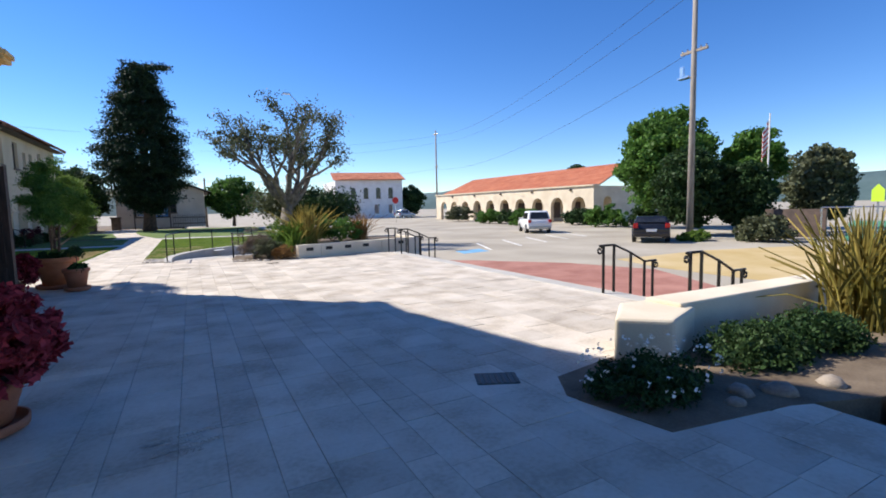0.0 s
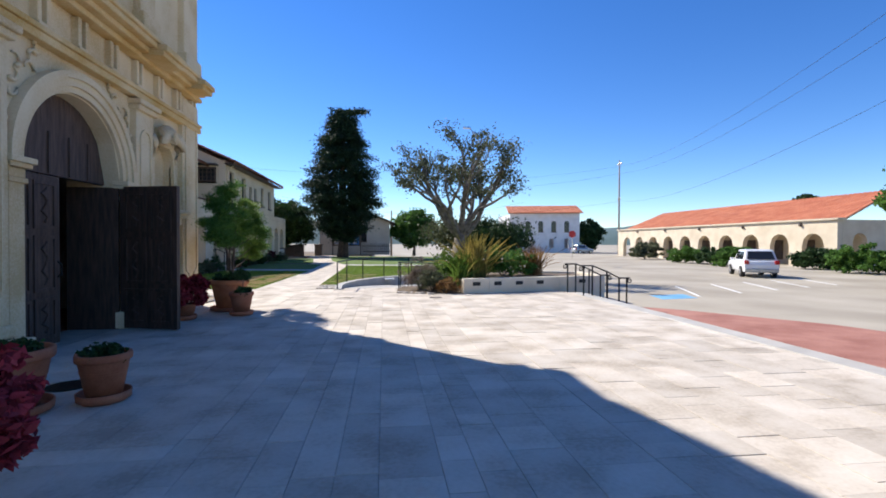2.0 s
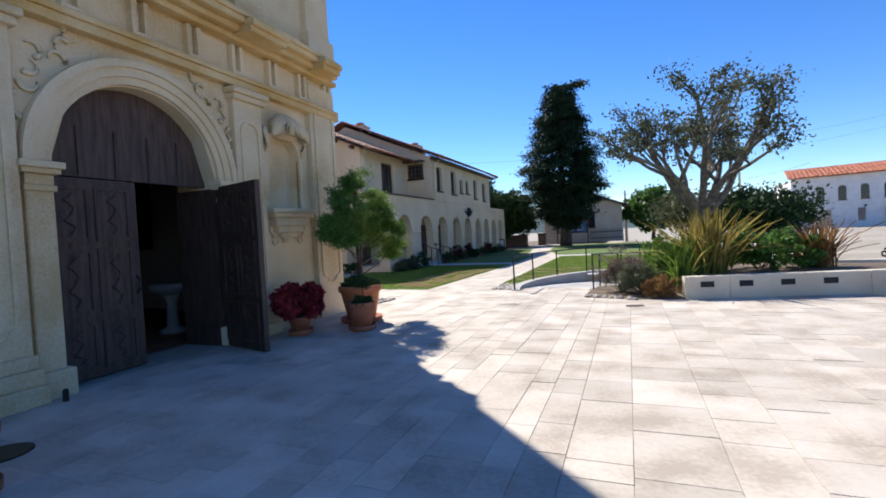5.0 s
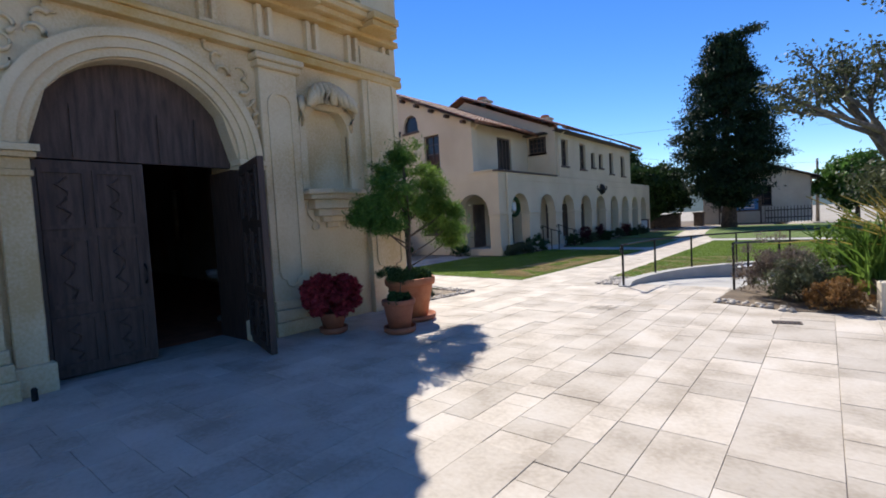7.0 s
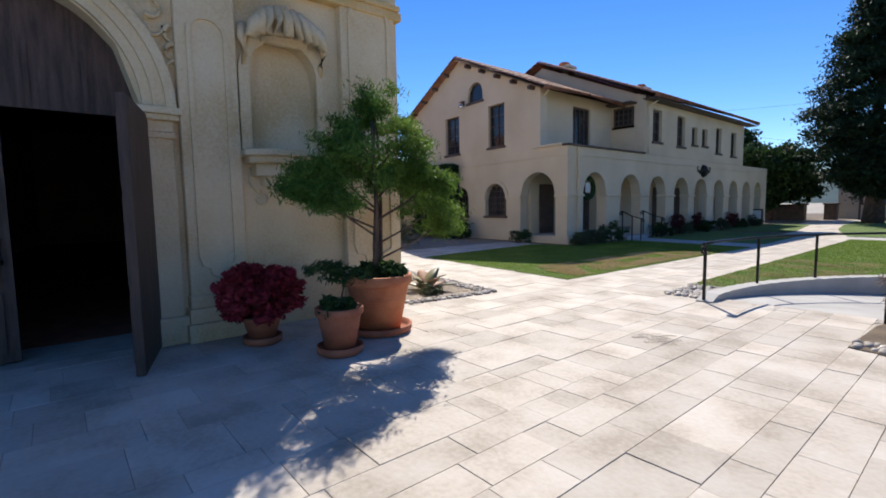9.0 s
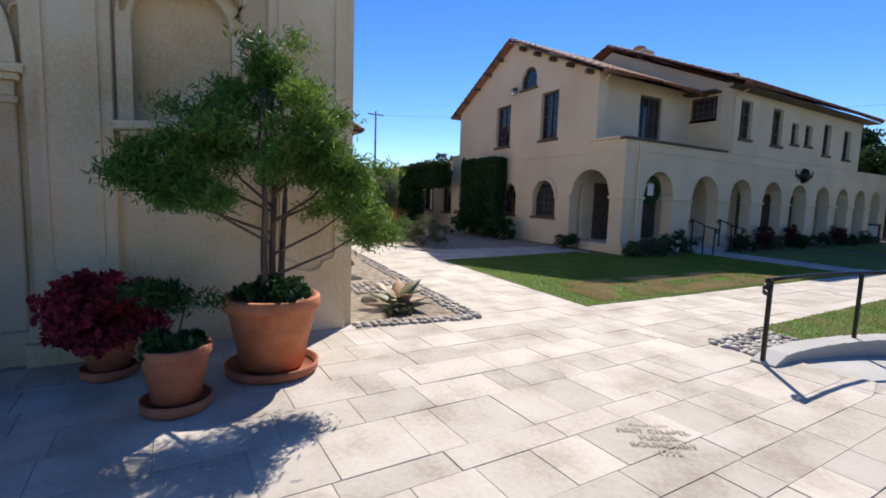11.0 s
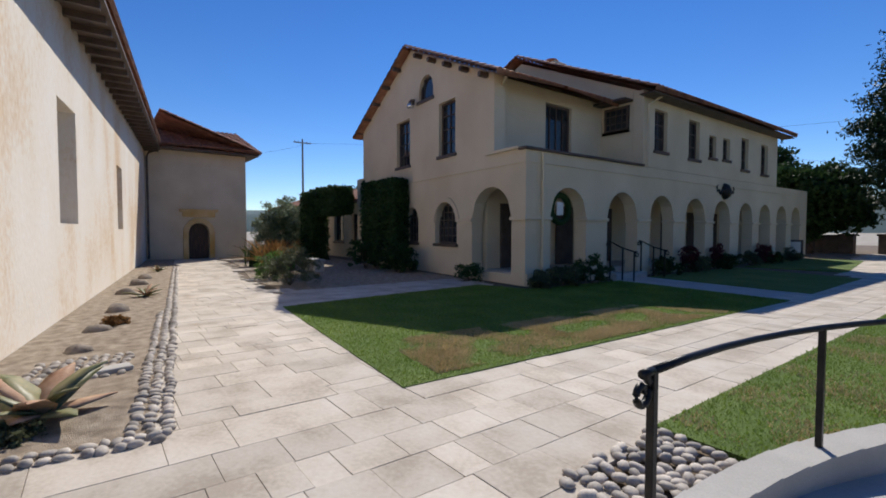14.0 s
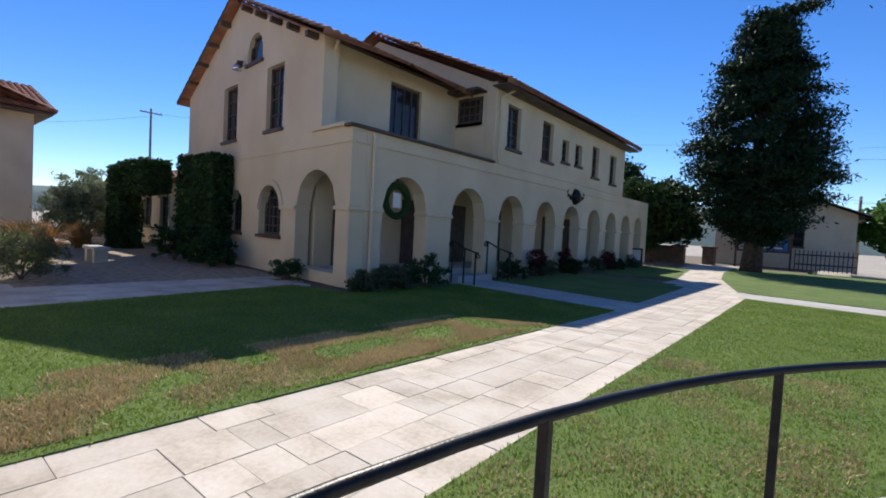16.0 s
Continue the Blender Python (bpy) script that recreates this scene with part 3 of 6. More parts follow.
def tiled_slope(name, p0, p1, run, rise, along, parent, mat, pitch=0.26, thick=0.1, course=0.4):
    """Half-round tiles from the eave line p0-p1 up by run (x, y) and rise."""
    p0, p1 = Vector(p0), Vector(p1)
    e = (p1 - p0)
    L = e.length
    e.normalize()
    s = Vector((run[0], run[1], rise))
    S = s.length
    s.normalize()
    nrm = e.cross(s)
    if nrm.z < 0:
        nrm = -nrm
    nu = int(L / pitch) * 6
    nv = max(2, int(S / course)) * 2
    V, F = [], []
    for j in range(nv + 1):
        v = S * (j // 2 + (1 if j % 2 else 0)) / (nv / 2) if j < nv else S
        v = min(v, S)
        lift = 0.03 if j % 2 == 0 else 0.0
        for i in range(nu + 1):
            h = abs(math.sin(math.pi * i / 6)) ** 0.7 * 0.085 + lift
            V.append(p0 + e * (L * i / nu) + s * v + nrm * (h + thick))
    for j in range(nv):
        for i in range(nu):
            a = j * (nu + 1) + i
            F.append((a, a + 1, a + nu + 2, a + nu + 1))
    b = len(V)
    V += [p0, p1, p1 + s * S, p0 + s * S]
    F += [(b, b + 3, b + 2, b + 1)]
    for i in range(nu):
        F.append((i, i + 1, b + 1 if i >= nu // 2 else b))
    return raw_mesh(name, [tuple(q) for q in V], F, mat, parent)


roof = thing("church_roof", "low clay-tiled roof over the church nave", "roof", kind="structure")
skew(tiled_slope("roof_tiles", (-24.6, 0.75, 5.8), (-0.95, 0.75, 5.8), (0, -5.4), 2.1, "x", roof, ROOF))
skew(tiled_slope("roof_tiles", (-0.95, -10.0, 5.8), (-24.6, -10.0, 5.8), (0, 5.4), 2.1, "x", roof, ROOF))
skew(part("eave_board", boxes((-24.4, -0.95, 0.0, 0.74, 5.73, 5.79)), TRIMWOOD, roof, "dark boarded eave soffit"))
for k in range(33):
    skew(part("rafter_tail", boxes((-1.4 - k * 0.7 - 0.06, -1.4 - k * 0.7 + 0.06, 0.0, 0.66, 5.6, 5.73)), TRIMWOOD, roof))

# double door: one leaf closed, one thrown open
door = thing("church_door", "dark carved wooden double door, one leaf standing open", "door", -0.3, -5.85, 0.0)


def leaf_bm(w, h):
    bm = boxes((-0.05, 0.03, 0.0, w, 0.02, h))
    for z0, z1 in ((0.12, 0.75), (0.85, 1.7), (1.8, h - 0.1)):
        for k in range(2):
            y0, y1 = 0.1 + k * (w - 0.14) / 2, 0.04 + (k + 1) * (w - 0.14) / 2
            box(bm, 0.028, 0.055, y0, y1, z0, z0 + 0.05)
            box(bm, 0.028, 0.055, y0, y1, z1 - 0.05, z1)
            box(bm, 0.028, 0.055, y0, y0 + 0.05, z0 + 0.05, z1 - 0.05)
            box(bm, 0.028, 0.055, y1 - 0.05, y1, z0 + 0.05, z1 - 0.05)
            tube(bm, [(0.04, (y0 + y1) / 2 + 0.07 * math.sin(t * 2.2), z0 + 0.1 + (z1 - z0 - 0.2) * t / 6) for t in range(7)], 0.02, 0.02, 6)
    return bm


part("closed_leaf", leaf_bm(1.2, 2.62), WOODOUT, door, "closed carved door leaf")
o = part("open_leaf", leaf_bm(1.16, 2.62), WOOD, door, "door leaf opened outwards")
o.matrix_basis = Matrix.Translation((0.32, 2.40, 0)) @ Matrix.Rotation(radians(-106), 4, "Z")
bm = bmesh.new()
for k in range(12):
    u0, u1 = 3.45 + 2.4 * k / 12, 3.45 + 2.4 * (k + 1) / 12
    f = lambda u: 2.72 + math.sqrt(max(0.0, 1.44 - (u - 4.65) ** 2))
    hexa(bm, [(-0.05, u0 - 3.45, 2.64), (-0.05, u1 - 3.45, 2.64), (0.03, u1 - 3.45, 2.64), (0.03, u0 - 3.45, 2.64), (-0.05, u0 - 3.45, f(u0)), (-0.05, u1 - 3.45, f(u1)), (0.03, u1 - 3.45, f(u1)), (0.03, u0 - 3.45, f(u0))])
for k in range(1, 5):
    box(bm, 0.03, 0.055, 0.48 * k - 0.02, 0.48 * k + 0.02, 2.66, 3.3)
part("arched_top_panel", bm, WOODOUT, door, "fixed arched wooden panel over the leaves")
# Added strips that darken the pale reveals; the doorway has no known lining.
part("door_lining", boxes((-0.58, 0.29, 2.352, 2.396, 0.0, 2.6), (0.04, 0.29, 0.004, 0.048, 0.0, 2.6)), WOOD, door, "dark strips added to darken the pale door reveals")
part("handle", tube(bmesh.new(), [(0.05, 1.12, 1.05), (0.11, 1.12, 1.1), (0.11, 1.12, 1.25), (0.05, 1.12, 1.3)], 0.014), IRON, door, "iron pull handle")
stand = thing("font_stand", "pale stone font on a turned foot inside the doorway", "font", -2.2, -2.7, 0.0)
part("foot", lathe(bmesh.new(), [(0.25, 0), (0.25, 0.06), (0.11, 0.14), (0.09, 0.6), (0.16, 0.75)], n=16), CONCRETE, stand, smooth=True)
part("bowl", lathe(bmesh.new(), [(0.12, 0.75), (0.36, 0.86), (0.38, 0.98), (0.33, 0.98), (0.1, 0.9)], n=20), CONCRETE, stand, smooth=True)

# ---- sacristy wing at the end of the church ----
TOS = lambda u, d, z: (-24.0 - d, 3.55 + u, z)
sac = thing("sacristy_wing", "plain stuccoed wing with shaped doorway and tiled roof", "building", kind="")
bm = bmesh.new()
wall(bm, TOS, 4.9, lambda u: 5.85, 0.6, [(1.93, 2.95, 0.0, 1.95, True)])
part("wall", bm, STUCCO, sac)
part("side_wall", boxes((-34, -24.61, 7.85, 8.45, 0, 5.85)), STUCCO, sac)
part("back_wall", boxes((-34.6, -34.01, 3.0, 8.45, 0, 5.85)), STUCCO, sac)
part("door", bev(boxes((-24.4, -24.3, 5.4, 6.6, 0, 2.1)), 0.01, 1), WOOD, sac, "dark wooden door")
bm = boxes((-24.01, -23.9, 5.22, 5.47, 0, 1.5), (-24.01, -23.9, 6.51, 6.76, 0, 1.5), (-24.01, -23.84, 5.05, 6.95, 2.55, 2.7), (-24.01, -23.9, 5.2, 6.8, 2.28, 2.55))
arch_ring(bm, TOS, 2.44, 1.46, 0.5, 0.76, -0.1, 0.01, 14)
part("door_surround", bm, OCHRE, sac, "carved ochre stone door surround")
tiled_slope("roof", (-23.35, 2.9, 5.86), (-23.35, 9.15, 5.86), (-5.5, 0), 1.9, "y", sac, ROOF)
tiled_slope("roof", (-23.35, 9.15, 5.86), (-34.5, 9.15, 5.86), (0, -5.0), 1.75, "x", sac, ROOF)
part("soffit", boxes((-23.99, -23.4, 3.6, 9.05, 5.76, 5.84), (-34, -24.0, 8.46, 9.05, 5.76, 5.84)), TRIMWOOD, sac)
pipe = thing("downpipe", "slim painted downpipe on the church wall", "downpipe", -23.5, 3.6, 0)
part("pipe", tube(bmesh.new(), [(0, 0, 0.1), (0, 0, 5.3), (-0.15, 0.1, 5.5), (-0.15, 0.5, 5.7)], 0.05), TRIMWOOD, pipe)

# ---- rectory with arcade ----
rect = thing("rectory", "cream stuccoed two-storey rectory with arched arcade", "building")
SLANT = 0.09
TOG = lambda u, d, z: (-4.7 - u, 11.1 + SLANT * u + d, z)
AC = (13.0, 15.87, 18.44, 21.05, 23.48, 26.0, 28.3, 30.55, 32.7)
AW = (1.7, 1.8, 1.7, 1.7, 1.65, 1.55, 1.45, 1.45, 1.35)
bm = bmesh.new()
TOA2 = lambda u, d, z: (-4.7 - d, 11.56 + u, z)
wall(bm, TOA2, 22.6, lambda u: 3.85, 0.45, [(c - 11.56 - w / 2, c - 11.56 + w / 2, 0.0, 2.88, True) for c, w in zip(AC, AW)])
part("arcade_wall", bm, RECTORY, rect)
# upper block flush with the arcade
UPW = [(17.8, 18.7, 4.5, 6.0), (20.35, 21.25, 4.45, 5.98), (22.1, 22.75, 4.65, 5.57), (23.4, 24.1, 4.68, 5.6), (25.3, 26.1, 4.4, 5.85), (27.6, 28.45, 4.35, 5.8)]
bm = bmesh.new()
TOU = lambda u, d, z: (-4.7 - d, 17.05 + u, 3.86 + z)
wall(bm, TOU, 12.65, lambda u: 2.7, 0.4, [(a - 17.05, b - 17.05, c - 3.86, d - 3.86, False) for a, b, c, d in UPW])
part("upper_wall", bm, RECTORY, rect)
part("return_wall", boxes((-6.45, -5.11, 17.05, 17.4, 3.86, 6.56)), RECTORY, rect)


def window_unit(parent, to, u0, u1, z0, z1, arched=False, bars=(2, 3), depth=0.14, mat=TRIMWOOD):
    w = part("window", bmesh.new(), DARKGLASS, parent)
    bm = bmesh.new()
    hexa(bm, [to(u0 - 0.03, depth + 0.05, z0 - 0.03), to(u1 + 0.03, depth + 0.05, z0 - 0.03), to(u1 + 0.03, depth + 0.08, z0 - 0.03), to(u0 - 0.03, depth + 0.08, z0 - 0.03), to(u0 - 0.03, depth + 0.05, z1 + 0.03), to(u1 + 0.03, depth + 0.05, z1 + 0.03), to(u1 + 0.03, depth + 0.08, z1 + 0.03), to(u0 - 0.03, depth + 0.08, z1 + 0.03)])
    part("pane", bm, DARKGLASS, w)
    bm = bmesh.new()

    def bar(a, b, c, d, d0=0.0, d1=0.06):
        hexa(bm, [to(a, depth + d0, c), to(b, depth + d0, c), to(b, depth + d1, c), to(a, depth + d1, c), to(a, depth + d0, d), to(b, depth + d0, d), to(b, depth + d1, d), to(a, depth + d1, d)])

    bar(u0, u0 + 0.07, z0, z1)
    bar(u1 - 0.07, u1, z0, z1)
    bar(u0 + 0.07, u1 - 0.07, z0, z0 + 0.07)
    bar(u0 + 0.07, u1 - 0.07, z1 - 0.07, z1)
    for k in range(1, bars[0]):
        x = u0 + (u1 - u0) * k / bars[0]
        bar(x - 0.015, x + 0.015, z0 + 0.07, z1 - 0.07, 0.01, 0.05)
    for k in range(1, bars[1]):
        z = z0 + (z1 - z0) * k / bars[1]
        bar(u0 + 0.07, u1 - 0.07, z - 0.015, z + 0.015, 0.015, 0.045)
    part("window_frame", bm, mat, w)
    bm = bmesh.new()
    hexa(bm, [to(u0 - 0.08, -0.07, z0 - 0.1), to(u1 + 0.08, -0.07, z0 - 0.1), to(u1 + 0.08, depth, z0 - 0.1), to(u0 - 0.08, depth, z0 - 0.1), to(u0 - 0.08, -0.07, z0 + 0.003), to(u1 + 0.08, -0.07, z0 + 0.003), to(u1 + 0.08, depth, z0 + 0.003), to(u0 - 0.08, depth, z0 + 0.003)])
    part("sill", bm, TRIMWOOD, w)
    return w


for a, b, c, d in UPW:
    window_unit(rect, TOU, a - 17.05, b - 17.05, c - 3.86, d - 3.86)
# gable end
GP = 6.9
GABLE = lambda u: 6.4 + 2.4 * (1 - abs(u - GP) / 5.4)
GW = [(3.6, 4.7, 4.25, 6.15), (6.95, 8.15, 4.22, 6.1)]
bm = bmesh.new()
wall(bm, TOG, 12.75, lambda u: GABLE(u) if 1.44 < u < 11.9 else (3.9 if u <= 1.44 else 4.15), 0.45,
     [(0.6, 2.6, 0.3, 2.92, True), (3.5, 4.95, 1.1, 2.58, True), (6.25, 7.3, 1.1, 2.5, True)] + [(a, b, c, d, False) for a, b, c, d in GW] + [(5.1, 6.2, 6.55, 7.45, True)], extra=[1.435, 1.445, GP, 11.89, 11.91])
part("gable_wall", bm, RECTORY, rect)
for a, b, c, d in GW:
    window_unit(rect, TOG, a, b, c, d, bars=(2, 4))
window_unit(rect, TOG, 3.5, 4.95, 1.1, 2.52, bars=(5, 5), depth=0.2)
window_unit(rect, TOG, 6.25, 7.3, 1.1, 2.45, bars=(4, 4), depth=0.2)
window_unit(rect, TOG, 5.1, 6.2, 6.55, 7.4, bars=(1, 1), depth=0.1)
bm = bmesh.new()
arch_ring(bm, TOG, 4.225, 1.86, 0.73, 0.9, -0.06, 0.02, 18)
part("arch_moulding", bm, RECTORY, rect)
# terrace behind the parapet, setback wall, balcony door, return window
part("terrace_slab", boxes((-6.85, -5.16, 11.7, 17.04, 3.55, 3.8)), RECTORY, rect)
part("setback_wall", boxes((-6.8, -6.4, 11.69, 13.85, 3.81, 6.4), (-6.8, -6.4, 15.23, 17.04, 3.81, 6.4), (-6.8, -6.4, 13.85, 15.23, 5.95, 6.4)), RECTORY, rect)
TOB = lambda u, d, z: (-6.4 - d, 13.85 + u, z)
window_unit(rect, TOB, 0.0, 1.38, 3.82, 5.95, bars=(4, 1), depth=0.1)
TOR = lambda u, d, z: (-4.85 - u, 17.05 + d, z)
window_unit(rect, TOR, 0.42, 1.4, 5.25, 6.1, bars=(4, 3), depth=-0.07)
part("window_hood", bev(boxes((-6.45, -5.1, 16.5, 17.04, 6.22, 6.3)), 0.01, 1), TRIMWOOD, rect, "small dark hood over the return window")
part("parapet_cap", bev(boxes((-4.92, -4.6, 11.0, 17.04, 3.852, 3.93)), 0.015, 1), TRIMWOOD, rect, "dark capping on the terrace parapet")
bm = bmesh.new()
hexa(bm, [TOG(0.23, -0.1, 3.902), TOG(1.8, -0.1, 3.902), TOG(1.8, 0.2, 3.902), TOG(0.23, 0.2, 3.902), TOG(0.23, -0.1, 3.98), TOG(1.8, -0.1, 3.98), TOG(1.8, 0.2, 3.98), TOG(0.23, 0.2, 3.98)])
part("parapet_cap", bm, RECTORY, rect, "pale capping on the parapet return")
bm = boxes((-4.69, -4.66, 11.2, 34.2, 3.5, 3.55))
hexa(bm, [TOG(0, -0.03, 3.5), TOG(12.7, -0.03, 3.5), TOG(12.7, -0.003, 3.5), TOG(0, -0.003, 3.5), TOG(0, -0.03, 3.55), TOG(12.7, -0.03, 3.55), TOG(12.7, -0.003, 3.55), TOG(0, -0.003, 3.55)])
part("string_course", bm, RECTORY, rect)
# impost bands between the arches
ys = [11.14] + [v for c, w in zip(AC, AW) for v in (c - w / 2, c + w / 2)] + [34.15]
for k in range(0, len(ys), 2):
    part("impost_band", bev(boxes((-5.18, -4.63, ys[k] - 0.03, ys[k + 1] + 0.03, 1.88, 1.98)), 0.02, 1), RECTORY, rect)
    part("pier_base", boxes((-5.17, -4.65, ys[k] - 0.015, ys[k + 1] + 0.015, 0, 0.35)), RECTORY, rect)
for a, b in ((-0.06, 0.63), (2.57, 3.3)):
    bm = bmesh.new()
    hexa(bm, [TOG(a, -0.07, 1.88), TOG(b, -0.07, 1.88), TOG(b, 0.48, 1.88), TOG(a, 0.48, 1.88), TOG(a, -0.07, 1.98), TOG(b, -0.07, 1.98), TOG(b, 0.48, 1.98), TOG(a, 0.48, 1.98)])
    part("impost_band", bm, RECTORY, rect)
# body behind the arcade
part("inner_wall", boxes((-7.5, -7.2, 11.9, 34.2, 0, 3.5)), RECTORY, rect)
part("arcade_ceiling", boxes((-7.2, -5.16, 17.05, 34.2, 3.45, 3.8), (-7.2, -6.85, 11.85, 17.05, 3.45, 3.8)), RECTORY, rect)
part("arcade_floor", boxes((-7.2, -5.16, 11.85, 34.2, -0.1, 0.3)), CONCRETE, rect)
part("end_wall", boxes((-7.2, -4.7, 34.17, 34.45, 0, 3.85)), RECTORY, rect)
part("upper_end_wall", boxes((-16.5, -5.1, 29.31, 29.7, 3.86, 6.56)), RECTORY, rect)
part("back_wall", boxes((-17.0, -16.6, 12.7, 34, 0, 6.4)), RECTORY, rect)
part("rear_end_wall", boxes((-17.0, -7.2, 34.0, 34.4, 0, 3.85)), RECTORY, rect)
part("low_roof", boxes((-17, -5.15, 29.71, 34.2, 3.81, 3.9)), TRIMWOOD, rect)
for c in AC[:7]:
    part("inner_door", bev(boxes((-7.2, -7.14, c - 0.5, c + 0.5, 0.3, 2.5)), 0.01, 1), TRIMWOOD, rect, "dark door at the back of the arcade")
# roofs: gable wing, then the higher main roof
LEANG = Matrix(((1, 0, 0, 0), (-SLANT, 1, 0, -SLANT * 6.0), (0, 0, 1, 0), (0, 0, 0, 1)))
for ob in (tiled_slope("wing_roof", (-5.65, 10.85, 6.12), (-5.65, 17.0, 6.12), (-5.95, 0), 2.62, "y", rect, ROOF), tiled_slope("wing_roof", (-17.1, 17.0, 6.12), (-17.1, 10.85, 6.12), (5.5, 0), 2.62, "y", rect, ROOF)):
    ob.data.transform(LEANG)
tiled_slope("main_roof", (-4.1, 16.7, 6.35), (-4.1, 30.4, 6.35), (-6.6, 0), 2.9, "y", rect, ROOF)
tiled_slope("main_roof", (-17.3, 30.4, 6.35), (-17.3, 16.7, 6.35), (6.6, 0), 2.9, "y", rect, ROOF)
bm = bmesh.new()
V = [(-4.9, 17.05, 6.56), (-16.4, 17.05, 6.56), (-10.65, 17.05, 9.1)]
a = [bm.verts.new(q) for q in V]
b = [bm.verts.new((x, y + 0.3, z)) for x, y, z in V]
bm.faces.new(a)
bm.faces.new(b[::-1])
for i in range(3):
    bm.faces.new((a[i], a[(i + 1) % 3], b[(i + 1) % 3], b[i]))
part("main_gable", bm, RECTORY, rect)
part("eave_soffit", boxes((-4.695, -4.15, 16.75, 30.3, 6.31, 6.35)), TRIMWOOD, rect)
for k in range(5):
    for sd in (-1, 1):
        u = GP + sd * (0.9 + k * 1.05)
        bm = bmesh.new()
        zt = GABLE(u) - 0.1
        hexa(bm, [TOG(u - 0.07, -0.35, zt - 0.14), TOG(u + 0.07, -0.35, zt - 0.14), TOG(u + 0.07, 0, zt - 0.14), TOG(u - 0.07, 0, zt - 0.14), TOG(u - 0.07, -0.35, zt), TOG(u + 0.07, -0.35, zt), TOG(u + 0.07, 0, zt), TOG(u - 0.07, 0, zt)])
        part("purlin_end", bm, TRIMWOOD, rect)
for (x, y) in ((-10.9, 19.4), (-10.7, 28.0)):
    c = part("chimney", bev(boxes((x - 0.5, x + 0.5, y - 0.35, y + 0.35, 8.6, 9.6), (x - 0.58, x + 0.58, y - 0.43, y + 0.43, 9.45, 9.6)), 0.02, 1), RECTORY, rect)
    part("chimney_pot", lathe(bmesh.new(), [(0.3, 9.6), (0.36, 9.75), (0.28, 9.85), (0.1, 9.87)], x, y, 12), TERRA, c)
for pts in ([(-4.64, 11.75, 0.1), (-4.64, 11.75, 3.7), (-4.8, 11.75, 3.95)], [(-6.35, 11.6, 4.0), (-6.35, 11.6, 5.9), (-5.9, 11.5, 6.25)], [(-4.62, 17.25, 3.9), (-4.62, 17.25, 6.05), (-4.3, 17.7, 6.4)]):
    part("downpipe", tube(bmesh.new(), pts, 0.045), RECTORY, rect)
# rear single-storey range
rng = thing("rear_range", "low stuccoed range with tiled roof behind the garden", "building")
TOH = lambda u, d, z: (-17.6 - u, 13.2 + d, z)
bm = bmesh.new()
wall(bm, TOH, 16.0, lambda u: 3.1, 0.4, [(1.2 + 2.4 * k, 2.5 + 2.4 * k, 0.9, 2.5, False) for k in range(6)])
part("wall", bm, RECTORY, rng)
for k in range(6):
    window_unit(rng, TOH, 1.2 + 2.4 * k, 2.5 + 2.4 * k, 0.9, 2.5, bars=(3, 3))
tiled_slope("roof", (-17.5, 12.6, 3.05), (-34, 12.6, 3.05), (0, 4.0), 1.3, "x", rng, ROOF)

# lamp and bracket ornament over the middle arch
orn = thing("wall_ornament", "dark iron scrolled ornament on the arcade wall", "ornament", -4.66, 23.6, 2.95)
part("shield", lathe(bmesh.new(), [(0.05, 0.0), (0.22, 0.12), (0.26, 0.4), (0.18, 0.62), (0.04, 0.7)], n=12), IRON, orn, smooth=True)
for s in (-1, 1):
    part("scroll", tube(bmesh.new(), [(0.03, s * (0.25 + 0.06 * k), 0.3 + 0.1 * math.sin(k * 1.1)) for k in range(9)], 0.05, 0.025), IRON, orn)
    part("tip", tube(bmesh.new(), [(0.03, s * 0.78, 0.3), (0.03, s * 0.85, 0.5), (0.03, s * 0.76, 0.58)], 0.04, 0.02), IRON, orn)
fl = thing("flood_light", "small grey floodlight on a gable bracket", "lamp", -11.1, 11.55, 6.5)
part("bracket", boxes((-0.35, 0.05, -0.03, 0.03, 0.16, 0.2), (-0.03, 0.03, -0.15, 0.03, 0.0, 0.18)), TRIMWOOD, fl)
part("head", lathe(bmesh.new(), [(0.05, 0.05), (0.12, -0.02), (0.15, -0.14), (0.12, -0.14)], 0, -0.15, 14), CHROME, fl, smooth=True)

# hanging medallion in the first arch
med = thing("round_medallion", "dark round wreath with pale panel hanging in the arch", "wreath", -5.05, 13.0, 2.25)
bm = bmesh.new()
tube(bm, [(0, 0.42 * math.cos(k * math.pi / 12), 0.42 * math.sin(k * math.pi / 12)) for k in range(25)], 0.1, 0.1)
part("wreath", bm, LEAF_DEEP, med)
part("panel", bev(boxes((-0.02, 0.02, -0.16, 0.16, -0.2, 0.22)), 0.02, 1), WHITE, med)
part("hanger", boxes((-0.01, 0.01, -0.01, 0.01, 0.5, 0.63)), IRON, med)


# ---- hand rails ----
def scroll(bm, x, y, z, dx, dy, r=0.085):
    """A rail end that curls down and in, in the upright plane of dx, dy."""
    pts = []
    for k in range(17):
        a = math.pi / 2 + k * 0.52
        q = r * (1 - k * 0.05)
        pts.append((x + dx * (-q * math.cos(a) * -1), y + dy * (-q * math.cos(a) * -1), z - r + q * math.sin(a)))
    tube(bm, pts, 0.021, 0.016, 8)


